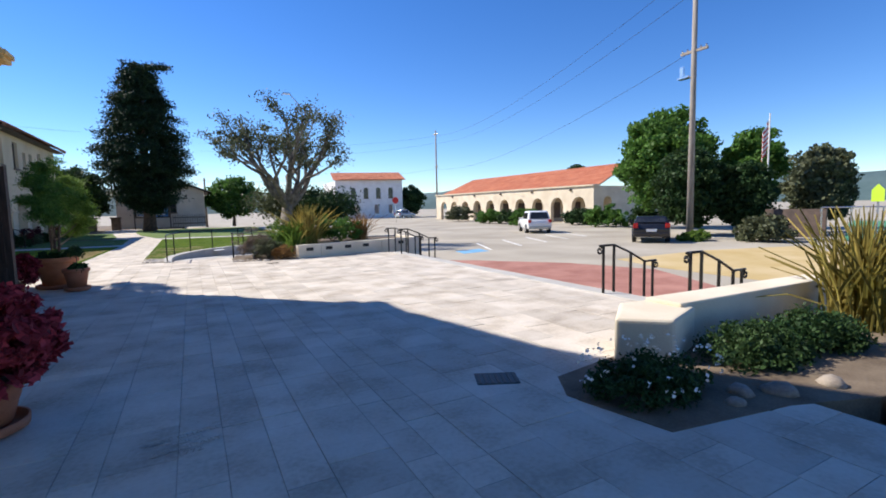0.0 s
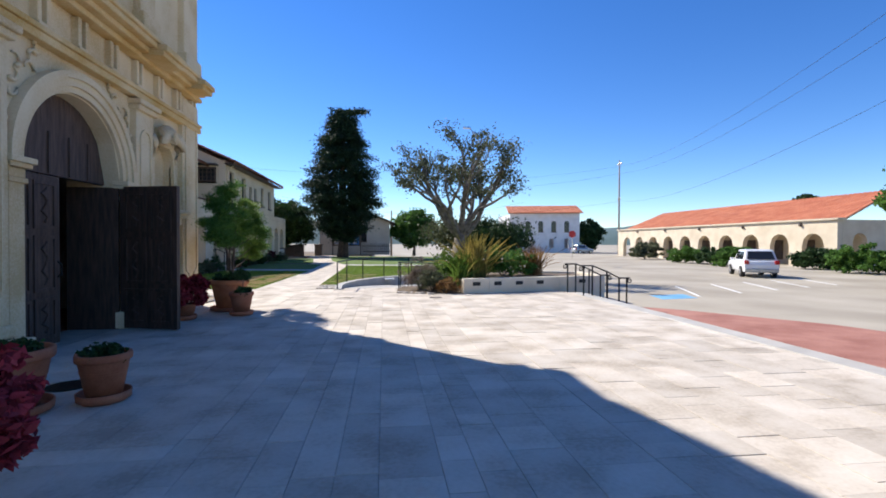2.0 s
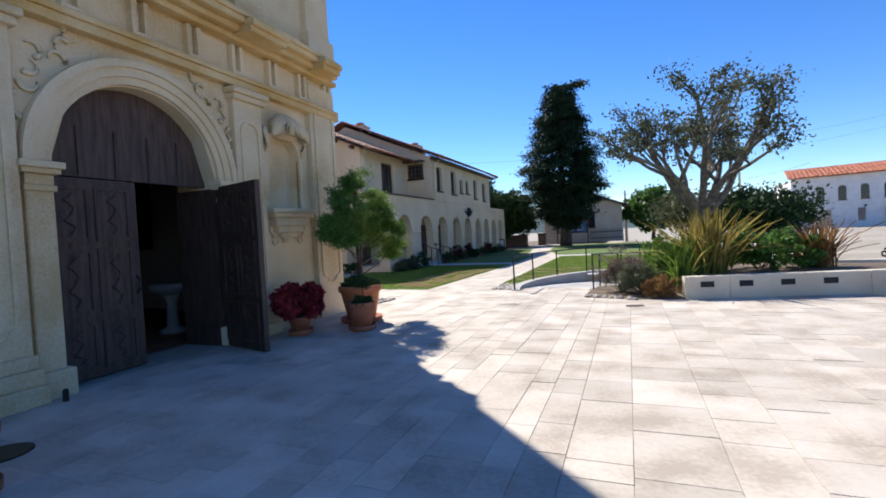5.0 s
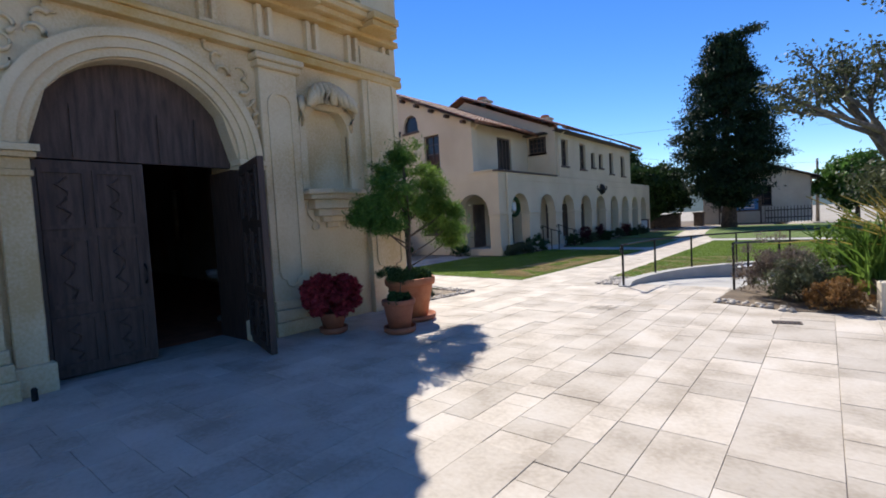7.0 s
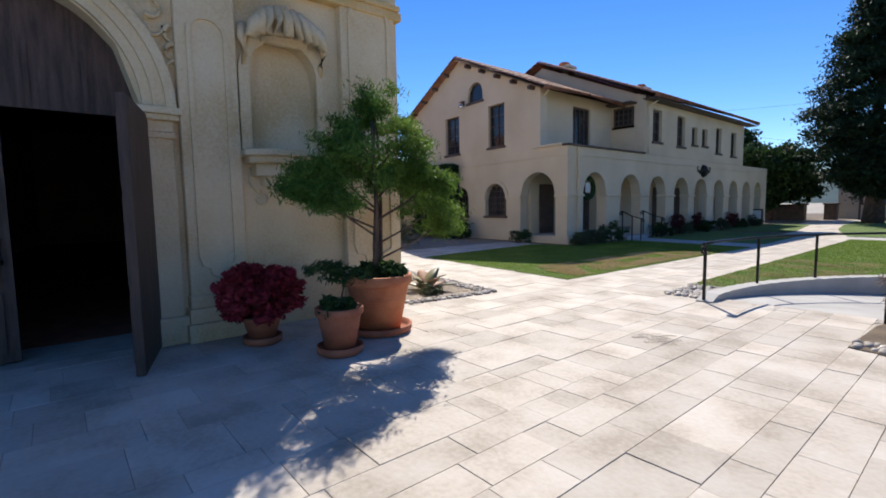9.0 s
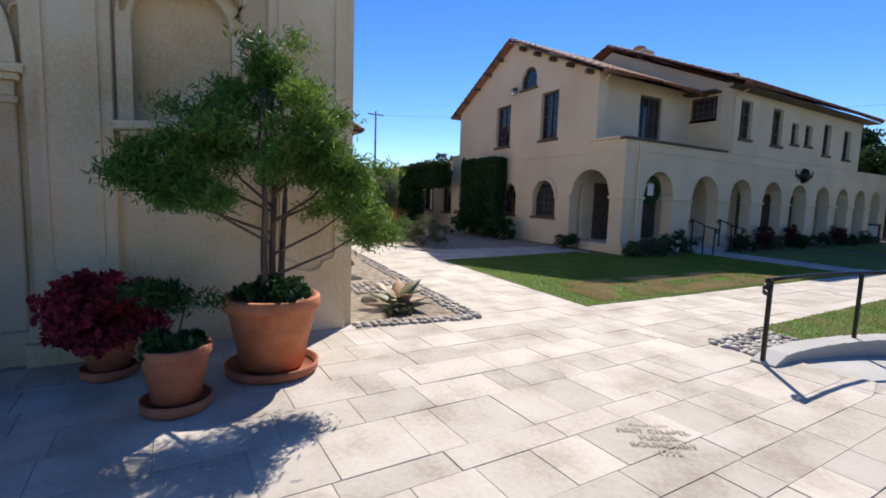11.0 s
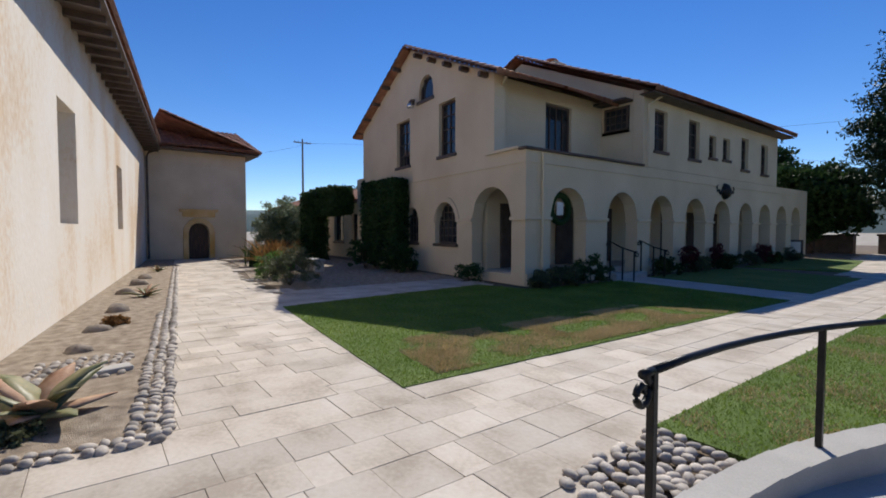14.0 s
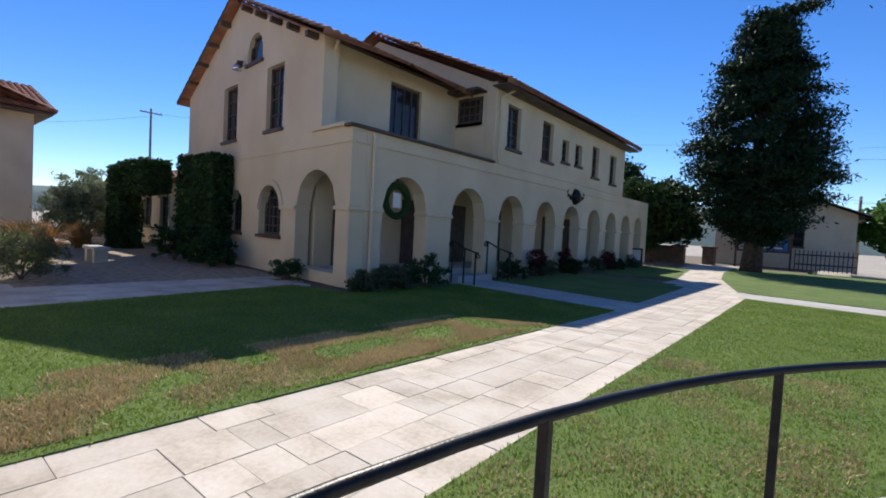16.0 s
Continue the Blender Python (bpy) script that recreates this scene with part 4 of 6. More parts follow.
def rail(name, label, pts, post_at, foot, ends=(True, True), h=0.92):
    """pts: rail line at ground level; h above it."""
    e = thing(name, label, "handrail", pts[0][0], pts[0][1], pts[0][2])
    o = Vector(pts[0])
    loc = [Vector(p) - o for p in pts]
    part("top_rail", tube(bmesh.new(), [(p.x, p.y, p.z + h) for p in loc], 0.022), IRON, e, smooth=True)
    for i in post_at:
        p = loc[i]
        post = part("post", bev(boxes((p.x - 0.02, p.x + 0.02, p.y - 0.02, p.y + 0.02, p.z - foot, p.z + h)), 0.003, 1), IRON, e)
    for k, (on, a, b) in enumerate(((ends[0], 0, 1), (ends[1], -1, -2))):
        if on:
            d = (loc[a] - loc[b])
            d.z = 0
            d.normalize()
            bm = bmesh.new()
            end = loc[a] + d * 0.1
            tube(bm, [(loc[a].x, loc[a].y, loc[a].z + h), (end.x, end.y, end.z + h)], 0.022)
            scroll(bm, end.x, end.y, end.z + h, d.x, d.y)
            part("scroll_end", bm, IRON, e, smooth=True)
    return e


RC = (9.45, 3.9)
arc = lambda r, deg, z=0.0: (RC[0] + r * math.cos(radians(deg)), RC[1] + r * math.sin(radians(deg)), z)
rail("ramp_rail", "black iron ramp handrail with scrolled end", [arc(6.2, 183.5 - 3.5 * k, 0.0) for k in range(20)], (0, 5, 9, 13, 17, 19), 0.1, (True, False))
rail("ramp_rail", "black iron inner ramp handrail beside the shrubs", [arc(4.1, 184 - 3.5 * k, -0.02 * k * 0.6) for k in range(20)], (0, 5, 10, 15, 19), 0.4, (True, False))
for y in (14.95, 16.8):
    rail("step_rail", "black iron step handrail at the arcade", [(-4.55, y, 0.3), (-4.1, y, 0.1), (-3.7, y, 0.0)], (0, 1, 2), 0.32)
tagged(finish("arcade_step", bev(boxes((-4.64, -4.3, 14.95, 16.8, -0.1, 0.16)), 0.01, 1), CONCRETE), "pale step up to the arcade", "step", kind="structure")
# kerb wall and ramp
V, bm = [], bmesh.new()
for k in range(24):
    a, b = 184 - 2.9 * k, 184 - 2.9 * (k + 1)
    hexa(bm, [arc(6.06, a, -0.6), arc(6.06, b, -0.6), arc(6.3, b, -0.6), arc(6.3, a, -0.6), arc(6.06, a, 0.09 if k > 0 else 0.02), arc(6.06, b, 0.1), arc(6.3, b, 0.1), arc(6.3, a, 0.09 if k > 0 else 0.02)])
tagged(finish("ramp_kerb", bm, CONCRETE), "curved grey concrete kerb beside the ramp", "kerb", kind="structure")
bm = bmesh.new()
for k in range(24):
    a, b = 183 - 2.9 * k, 183 - 2.9 * (k + 1)
    za, zb = -0.016 * k, -0.016 * (k + 1)
    hexa(bm, [arc(4.15, a, -0.62), arc(4.15, b, -0.62), arc(6.06, b, -0.62), arc(6.06, a, -0.62), arc(4.15, a, za), arc(4.15, b, zb), arc(6.06, b, zb), arc(6.06, a, za)])
tagged(finish("ramp_floor", bm, CONCRETE), "grey concrete ramp curving down to the street", "ramp", kind="structure")

SR = [(0.0, 0.0), (0.28, 0.0), (0.75, -0.18), (1.15, -0.38), (1.4, -0.38)]
for y, n in ((-8.85, 0), (-10.6, 1), (2.1, 2), (0.85, 3)):
    rail("stair_rail", "black iron stair handrail with scrolled ends", [(10.9 + a, y, b) for a, b in SR], (0, 1, 2, 3, 4), 0.06)

# ---- low garden wall and planter ----
lw = thing("low_garden_wall", "low cream plastered wall with a broad end pier", "wall")
bm = bmesh.new()
prism(bm, [(8.05, -11.65), (8.5, -12.05), (9.3, -11.75), (9.2, -11.15), (8.75, -11.1)], -0.02, 0.47)
part("end_pier", bev(bm, 0.05, 3), PLANTER, lw, smooth=False)
bm = bmesh.new()
prism(bm, [(9.1, -11.7), (12.7, -11.75), (12.7, -11.35), (9.1, -11.2)], -0.44, 0.52)
part("wall_run", bev(bm, 0.03, 2), PLANTER, lw)
sheet("garden_bed", [(6.95, -12.1), (7.2, -11.7), (8.1, -11.55), (12.6, -11.8), (19, -12.8), (19, -15), (9.2, -13.5), (8.4, -13.2), (7.15, -13.0)], -0.44, 0.006, SOIL, "dark planted garden bed with soil", "garden bed")
sheet("dirt_yard", [(9.2, -13.55), (19, -15.0), (19, -24), (9.0, -24)], -0.44, 0.0, GRAVEL, "bare dusty ground beside the path", "ground")

pl = thing("raised_planter", "low cream plastered planter with dark vents", "planter")
ring = [(7.35, 1.8), (8.2, 1.95), (10.75, 2.5), (12.6, 2.9), (12.6, 5.2), (8.6, 6.3), (6.9, 4.2)]
for k in range(len(ring) - 1):
    (x0, y0), (x1, y1) = ring[k], ring[k + 1]
    d = Vector((x1 - x0, y1 - y0))
    nn = Vector((-d.y, d.x)).normalized() * 0.22
    bm = bmesh.new()
    prism(bm, [(x0, y0), (x1, y1), (x1 + nn.x, y1 + nn.y), (x0 + nn.x, y0 + nn.y)], -0.45, 0.47 + 0.002 * k)
    part("planter_side", bev(bm, 0.025, 2), PLANTER, pl)
    if k < 3:
        for s in ((0.5,) if k == 0 else (0.12, 0.42, 0.72) if k == 1 else (0.5,)):
            c = Vector((x0, y0)) + d * s
            e = d.normalized()
            m = nn.normalized()
            bm = bmesh.new()
            prism(bm, [tuple(c - e * 0.13 - m * 0.012), tuple(c + e * 0.13 - m * 0.012), tuple(c + e * 0.13 + m * 0.05), tuple(c - e * 0.13 + m * 0.05)], 0.24, 0.36)
            part("vent", bm, BLACK, pl, "dark louvred vent")
bm = bmesh.new()
prism(bm, [(7.45, 2.0), (8.2, 2.1), (12.3, 3.1), (12.3, 5.0), (8.6, 6.0), (7.0, 4.1)], -0.4, 0.4)
part("planter_soil", bm, SOIL, pl)
sheet("shrub_bed", [(5.3, 3.4), (5.25, 2.1), (6.35, 1.75), (7.35, 1.78), (7.1, 4.0), (6.6, 4.5), (5.5, 4.3)], -0.2, 0.012, SOIL, "soil bed at the planter foot", "garden bed")

# drains and lettering stones
for (x, y, a, w, d) in ((6.66, -11.42, -25, 0.42, 0.3), (6.34, 0.85, 10, 0.34, 0.2)):
    dr = thing("floor_drain", "dark slotted metal floor drain set in paving", "drain", x, y, 0.0, a)
    part("frame", boxes((-w / 2, w / 2, -d / 2, d / 2, -0.01, 0.007)), IRON, dr)
    for k in range(7):
        part("slat", boxes((-w / 2 + 0.02 + k * w / 7, -w / 2 + 0.045 + k * w / 7, -d / 2 + 0.02, d / 2 - 0.02, 0.007, 0.012)), TRIMWOOD, dr)


def words(lines, x, y, rz, size):
    e = thing("inscribed_stone", "paving stone with cut dark lettering", "inscription", x, y, 0.006, rz)
    for k, t in enumerate(lines):
        cu = bpy.data.curves.new("lettering", "FONT")
        cu.body, cu.size, cu.align_x, cu.extrude = t, size, "CENTER", 0.001
        ob = new("lettering_curve", cu)
        dg = bpy.context.evaluated_depsgraph_get()
        me = bpy.data.meshes.new_from_object(ob.evaluated_get(dg))
        bpy.data.objects.remove(ob)
        me.materials.clear()
        me.materials.append(MORTAR)
        o = new("lettering", me)
        o.parent = e
        o.location = (0, -k * size * 1.15, 0.003)


words(["<---------", "FIRST CHAPEL", "FLOOR", "BOUNDARY", "1772"], 3.63, 1.05, 57, 0.085)
words(["FIRST CHAPEL", "FLOOR", "BOUNDARY", "1772"], 3.93, -11.2, 10, 0.085)


# ---- pots and plants by the door ----
def pot(e, r, h, mat, saucer=True):
    z = 0.07 if saucer else 0.0
    part("pot_body", lathe(bmesh.new(), [(r * 0.66, z), (r * 0.92, z + h * 0.8), (r * 0.93, z + h * 0.82), (r, z + h * 0.82), (r * 1.03, z + h * 0.86), (r * 1.03, z + h * 0.98), (r, z + h), (r * 0.9, z + h), (r * 0.88, z + h * 0.9)], n=32), mat, e, smooth=True)
    part("soil", lathe(bmesh.new(), [(r * 0.85, z + h * 0.88), (r * 0.86, z + h * 0.92), (r * 0.4, z + h * 0.93)], n=20), SOIL, e)
    for k in range(2):
        part("ridge", lathe(bmesh.new(), [(r * (0.8 + 0.02 * k), z + h * (0.52 + 0.06 * k)), (r * (0.83 + 0.02 * k) + 0.006, z + h * (0.53 + 0.06 * k)), (r * (0.81 + 0.02 * k), z + h * (0.545 + 0.06 * k))], n=32), mat, e, smooth=True)
    if saucer:
        part("saucer", lathe(bmesh.new(), [(r * 0.8, 0.0), (r * 0.98, 0.03), (r * 1.0, 0.1), (r * 0.94, 0.1), (r * 0.9, 0.05), (r * 0.3, 0.045)], n=32), TERRA_DARK, e, "shallow clay saucer", True)
    return z + h


e = thing("potted_podocarpus", "tall feathery green shrub in a large terracotta pot", "potted tree", 1.22, -1.2, 0.0)
h = pot(e, 0.42, 0.66, TERRA)
g = random.Random(5)
PADS = [(0.0, 0.05, 2.85, 0.30), (-0.25, -0.1, 2.55, 0.33), (0.3, 0.25, 2.45, 0.36), (0.15, -0.45, 2.25, 0.36), (-0.15, 0.5, 2.1, 0.38), (0.45, 0.15, 2.1, 0.38), (0.1, -0.8, 1.95, 0.33), (0.0, 0.85, 1.85, 0.33), (0.4, 0.6, 1.55, 0.36), (0.3, 0.8, 1.35, 0.30), (0.1, -0.65, 1.65, 0.30), (0.05, 0.0, 1.9, 0.42), (0.1, -1.0, 1.75, 0.22), (0.5, 0.45, 1.85, 0.28), (-0.2, -0.4, 2.0, 0.3)]
for k, (dx, dy) in enumerate(((0.0, 0.0), (0.08, -0.07), (-0.06, 0.08))):
    part("stem", tube(bmesh.new(), [(dx, dy, h - 0.1), (dx * 1.3, dy * 1.3, 1.1), (dx * 1.8, dy * 1.5 + 0.02, 1.6), (dx * 2.4, dy * 2, 2.1), (dx, dy, 2.6)], 0.035, 0.012), BARKBROWN, e, smooth=True)
for x, y, z, r in PADS:
    part("branch", tube(bmesh.new(), [(0, 0, z - 0.45), (x * 0.6, y * 0.6, z - 0.22), (x, y, z)], 0.016, 0.006, 6), BARKBROWN, e)
gg = np.random.default_rng(8)
C = []
for x, y, z, r in PADS:
    for _ in range(12):
        q = gg.normal(size=3)
        q /= np.linalg.norm(q)
        m = np.array((x, y, z)) + q * r * np.array((1, 1, 0.6)) * gg.uniform(0.4, 1)
        C.append(m + gg.normal(size=(250, 3)) * np.array((0.075, 0.075, 0.05)))
C = np.concatenate(C)
# Sunlit side gets lighter needles, the rest darker: light painted by leaf colour.
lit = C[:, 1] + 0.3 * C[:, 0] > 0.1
leaves("foliage", C[lit], 0.075, LEAF_LIME, e, 0.16, 0.2, "fine needle foliage, painted yellow-green on the sunlit side", 9)
leaves("foliage", C[~lit], 0.075, LEAF_MID, e, 0.16, 0.2, "fine needle foliage, painted darker green on the shaded side", 10)
leaves("underplanting", clumps(26, 45, ball(0.33, 0.33, 0.12, h + 0.03, 0.3), 0.1, 12), 0.1, LEAF_DEEP, e, 0.6, 0.4, "leafy succulent underplanting", 13)

e = thing("potted_succulent", "trailing green plant in a medium terracotta pot", "potted plant", 1.72, -2.0, 0.0)
h = pot(e, 0.25, 0.44, TERRA_DARK)
leaves("foliage", clumps(18, 60, ball(0.2, 0.2, 0.1, h, 0.3), 0.08, 21), 0.1, LEAF_DEEP, e, 0.6, 0.5, "", 22)
leaves("spray", clumps(10, 120, ball(0.16, 0.34, 0.14, h + 0.38, 0.3), 0.12, 23), 0.07, LEAF_DEEP, e, 0.2, 0.2, "feathery dark green spray", 24)
part("stem", tube(bmesh.new(), [(0, 0, h - 0.04), (0.02, 0.05, h + 0.2), (0, 0.1, h + 0.42)], 0.012, 0.006), BARKBROWN, e)


def red_bush(x, y, rp, hp, r, n, seed, label):
    e = thing("potted_red_shrub", label, "potted plant", x, y, 0.0)
    h = pot(e, rp, hp, TERRA_DARK)
    for k in range(6):
        a = k * 1.05
        part("stem", tube(bmesh.new(), [(0, 0, h - 0.05), (0.3 * r * math.cos(a), 0.3 * r * math.sin(a), h + r * 0.4), (0.7 * r * math.cos(a), 0.7 * r * math.sin(a), h + r * 0.8)], 0.012, 0.005, 6), BARKBROWN, e)
    leaves("foliage", clumps(n, 60, ball(r, r, r * 0.8, h + r * 0.55, 0.6, -0.75), 0.1, seed), 0.085, LEAF_RED, e, 0.55, 0.1, "glossy burgundy leaf rosettes", seed)
    return e


red_bush(2.5, -10.3, 0.33, 0.36, 0.56, 190, 31, "large round burgundy-leaved shrub in a clay pot")
red_bush(0.75, -2.5, 0.22, 0.26, 0.45, 130, 33, "round burgundy-leaved shrub in a small clay pot")
for (x, y, r, h0, s) in ((1.38, -7.98, 0.34, 0.54, 41), (2.02, -7.65, 0.24, 0.42, 42)):
    e = thing("potted_groundcover", "low green groundcover in a weathered terracotta pot, coloured darker for shade", "potted plant", x, y, 0.0)
    # Darker clay here: the pots' shade is put into the colour.
    h = pot(e, r, h0, TERRA_DARK)
    leaves("foliage", clumps(30, 70, ball(r * 0.8, r * 0.8, 0.1, h - 0.02, 0.2), 0.09, s), 0.05, LEAF_DEEP, e, 0.6, 0.5, "", s)
lid = thing("floor_cover", "dark round metal floor cover beside the pots", "cover", 1.35, -7.1, 0.0)
part("plate", lathe(bmesh.new(), [(0.22, 0.0), (0.22, 0.008), (0.2, 0.012)], n=24), IRON, lid)
stop_post = thing("door_stop", "short dark iron doorstop post on paving", "door stop", 0.35, -6.05, 0.0)
part("pin", lathe(bmesh.new(), [(0.03, 0), (0.03, 0.12), (0.015, 0.14)], n=10), IRON, stop_post)


# ---- sword-leaved clumps ----
def sword_clump(name, x, y, z, n, height, spread, mat, label, seed, width=0.05):
    e = thing(name, label, "shrub", x, y, z)
    g = np.random.default_rng(seed)
    for _ in range(n):
        V, F = [], []
        a, lean = g.uniform(0, 6.283), abs(g.normal()) * spread * 0.55
        hh = height * g.uniform(0.55, 1.05)
        w = width * g.uniform(0.6, 1.2)
        bx, by = g.normal(size=2) * spread * 0.16
        ca, sa = math.cos(a), math.sin(a)
        droop = g.uniform(0.0, 0.35) * lean
        i = len(V)
        for t, ww in ((0, 0.7), (0.35, 1.0), (0.7, 0.8), (1.0, 0.05)):
            r = lean * t ** 1.6
            zz = hh * t - droop * t ** 3
            cx, cy = bx + ca * r, by + sa * r
            V += [(cx - sa * w * ww / 2, cy + ca * w * ww / 2, zz), (cx + ca * 0.012, cy + sa * 0.012, zz - 0.012), (cx + sa * w * ww / 2, cy - ca * w * ww / 2, zz)]
        for s in range(3):
            q = i + s * 3
            F += [(q, q + 1, q + 4, q + 3), (q + 1, q + 2, q + 5, q + 4)]
        raw_mesh("leaf", V, F, mat, e)
    return e


sword_clump("flax_plant", 8.0, 3.3, 0.38, 260, 1.55, 1.1, LEAF_GOLD, "gold-striped flax with arching sword leaves", 51, 0.06)
sword_clump("flax_plant", 7.4, 2.9, 0.2, 110, 1.2, 0.9, LEAF_LIME, "yellow-green flax at the planter edge", 52, 0.055)
sword_clump("flax_plant", 10.4, 4.3, 0.38, 170, 1.15, 0.9, LEAF_BRONZE, "bronze flax with stiff upright leaves", 53, 0.05)
sword_clump("flax_plant", 11.9, -12.4, -0.02, 240, 1.6, 1.0, LEAF_GOLD, "tall gold and bronze flax in the garden bed", 54, 0.06)
sword_clump("flax_plant", -15.0, 7.2, 0.0, 190, 1.25, 1.1, LEAF_BRONZE, "bronze flax beside the garden path", 55, 0.05)
sword_clump("flax_plant", -16.8, 7.0, 0.0, 120, 1.1, 0.9, LEAF_DEEP, "dark green spiky clump by the path", 56, 0.05)
sword_clump("flax_plant", -19.5, 9.3, 0.0, 120, 1.1, 0.9, LEAF_BRONZE, "rust-coloured flax in the court", 57, 0.05)


# ---- mounded shrubs ----
def shrub(name, x, y, z, rx, ry, rz, n, per, size, mat, label, seed, slim=0.5, spread=0.16):
    e = thing(name, label, "shrub", x, y, z)
    for k in range(5):
        a = k * 1.3
        part("stem", tube(bmesh.new(), [(0, 0, -0.02), (rx * 0.3 * math.cos(a), ry * 0.3 * math.sin(a), rz * 0.5), (rx * 0.6 * math.cos(a), ry * 0.6 * math.sin(a), rz)], 0.02, 0.006, 5), BARKBROWN, e)
    leaves("foliage", clumps(n, per, ball(rx, ry, rz, rz * 0.55, 0.35, -0.45), spread, seed), size, mat, e, slim, 0.3, "", seed)
    return e


shrub("shrub", 9.2, 4.1, 0.38, 1.3, 0.9, 0.7, 130, 70, 0.09, LEAF_MID, "leafy bright green shrub in the planter", 61)
shrub("shrub", 7.35, 4.0, 0.0, 0.9, 0.8, 0.9, 80, 70, 0.09, LEAF_LIME, "yellow-green rounded shrub beside the planter", 62)
shrub("lavender_bush", 6.1, 3.2, 0.0, 0.75, 0.7, 0.7, 90, 80, 0.09, LEAF_DRY, "grey-brown lavender bush gone to seed", 63, 0.15)
shrub("lavender_bush", 6.45, 2.6, 0.0, 0.55, 0.5, 0.5, 70, 80, 0.08, LEAF_GREY, "small grey-green lavender mound", 64, 0.15)
shrub("heather_bush", 6.85, 2.05, 0.0, 0.45, 0.35, 0.32, 60, 80, 0.06, LEAF_BRONZE, "low reddish-brown spreading bush", 65, 0.2, 0.1)
shrub("shrub", -9.0, 5.9, 0.0, 1.1, 0.85, 0.75, 120, 80, 0.07, LEAF_GREY, "grey-green rosemary mound by the path", 66, 0.2)
shrub("shrub", -11.2, 6.2, 0.0, 0.9, 0.7, 0.6, 80, 80, 0.07, LEAF_MID, "low green mounded shrub by the path", 67, 0.3)
shrub("shrub", -6.9, 10.9, 0.0, 0.5, 0.35, 0.4, 30, 60, 0.07, LEAF_DEEP, "small dark shrub at the wall foot", 68)
shrub("shrub", -11.0, 10.7, 0.0, 1.1, 0.6, 0.75, 90, 70, 0.09, LEAF_DEEP, "dark green shrub below the arched window", 69)
shrub("shrub", -13.0, 10.4, 0.0, 1.0, 0.7, 0.9, 90, 70, 0.09, LEAF_DEEP, "dark green shrub in the court bed", 70)
for k, (x, y, r) in enumerate(((-4.1, 12.0, 0.55), (-4.0, 13.2, 0.75), (-4.2, 11.2, 0.4), (-4.1, 17.7, 0.6), (-4.1, 20.0, 0.6), (-4.1, 22.4, 0.55), (-4.1, 25.0, 0.6), (-4.1, 27.5, 0.6), (-4.1, 30.2, 0.6))):
    shrub("shrub", x, y, 0.0, r * 0.8, r, r * 0.75, 45, 60, 0.08, LEAF_DEEP if k % 2 else LEAF_GREY, "dark green foundation shrub along the arcade", 71 + k)
for k, y in enumerate((19.75, 22.3, 27.15)):
    shrub("red_shrub", -4.3, y, 0.0, 0.4, 0.4, 0.7, 35, 60, 0.08, LEAF_WINE, "upright red-leaved shrub at an arcade pier", 85 + k)
shrub("groundcover", 7.65, -12.4, 0.0, 0.6, 0.42, 0.2, 110, 90, 0.04, LEAF_DEEP, "low dark groundcover with small pale flowers", 90, 0.5, 0.12)
shrub("groundcover", 9.4, -12.4, 0.0, 0.7, 0.4, 0.22, 120, 90, 0.05, LEAF_DEEP, "dark mounded groundcover behind the low wall", 91)
shrub("groundcover", 10.5, -12.5, 0.0, 0.6, 0.4, 0.24, 110, 90, 0.05, LEAF_DEEP, "dark mounded groundcover behind the low wall", 92)
shrub("dry_bush", 14.2, -12.7, -0.02, 0.9, 0.6, 0.45, 80, 70, 0.08, LEAF_DRY, "dry grey bush in the garden bed", 93, 0.15)
e = thing("pale_flowers", "scattered small white flowers on groundcover", "flowers", 7.65, -12.4, 0.0, kind="stuff")
leaves("petals", clumps(60, 3, ball(0.8, 0.55, 0.3, 0.2, 0.9, 0.0), 0.03, 94), 0.03, FLOWER, e, 0.9, 0, "", 94)

# clipped ivy portal in the court
iv = thing("ivy_portal", "clipped dark ivy growing over a garden gateway", "hedge", -15.0, 10.9, 0.0)
for b in ((-5.6, -4.2, -0.35, 0.35, 0, 3.4), (-4.2, -1.3, -0.35, 0.35, 2.45, 3.45), (0.6, 3.2, 0.25, 0.7, 0.9, 3.5)):
    part("core", boxes(b), LEAF_DEEP, iv)
gq = np.random.default_rng(101)
pts = []
for x0, x1, y0, y1, z0, z1, n in ((-5.7, -4.1, -0.45, 0.45, 0, 3.5, 11000), (-4.3, -1.2, -0.45, 0.45, 2.4, 3.6, 12000), (0.5, 3.3, 0.1, 0.75, 0.5, 3.6, 15000)):
    q = gq.uniform(size=(n, 3)) * np.array((x1 - x0, y1 - y0, z1 - z0)) + np.array((x0, y0, z0))
    k = gq.integers(0, 3, n)
    s = gq.integers(0, 2, n)
    for i, (lo, hi) in enumerate(((x0, x1), (y0, y1), (z0, z1))):
        q[k == i, i] = np.where(s[k == i] > 0, hi, lo)
    pts.append(q + gq.normal(size=(n, 3)) * 0.05)
leaves("ivy", np.concatenate(pts), 0.11, LEAF_DEEP, iv, 0.8, 0, "", 102)
bench = thing("stone_bench", "small grey stone bench in the garden court", "bench", -13.0, 8.2, -0.03)
part("seat", bev(boxes((-0.6, 0.6, -0.22, 0.22, 0.4, 0.5)), 0.02, 1), CONCRETE, bench)
for s in (-0.4, 0.4):
    part("leg", bev(boxes((s - 0.1, s + 0.1, -0.18, 0.18, 0, 0.4)), 0.02, 1), CONCRETE, bench)
sheet("court_gravel", [(-7.6, 5.4), (-7.7, 11.2), (-17, 12.0), (-30, 13.0), (-30, 8.6), (-24, 7.2), (-18, 6.6), (-11.2, 5.4)], -0.2, -0.008, GRAVEL, "tan gravel garden court", "gravel")


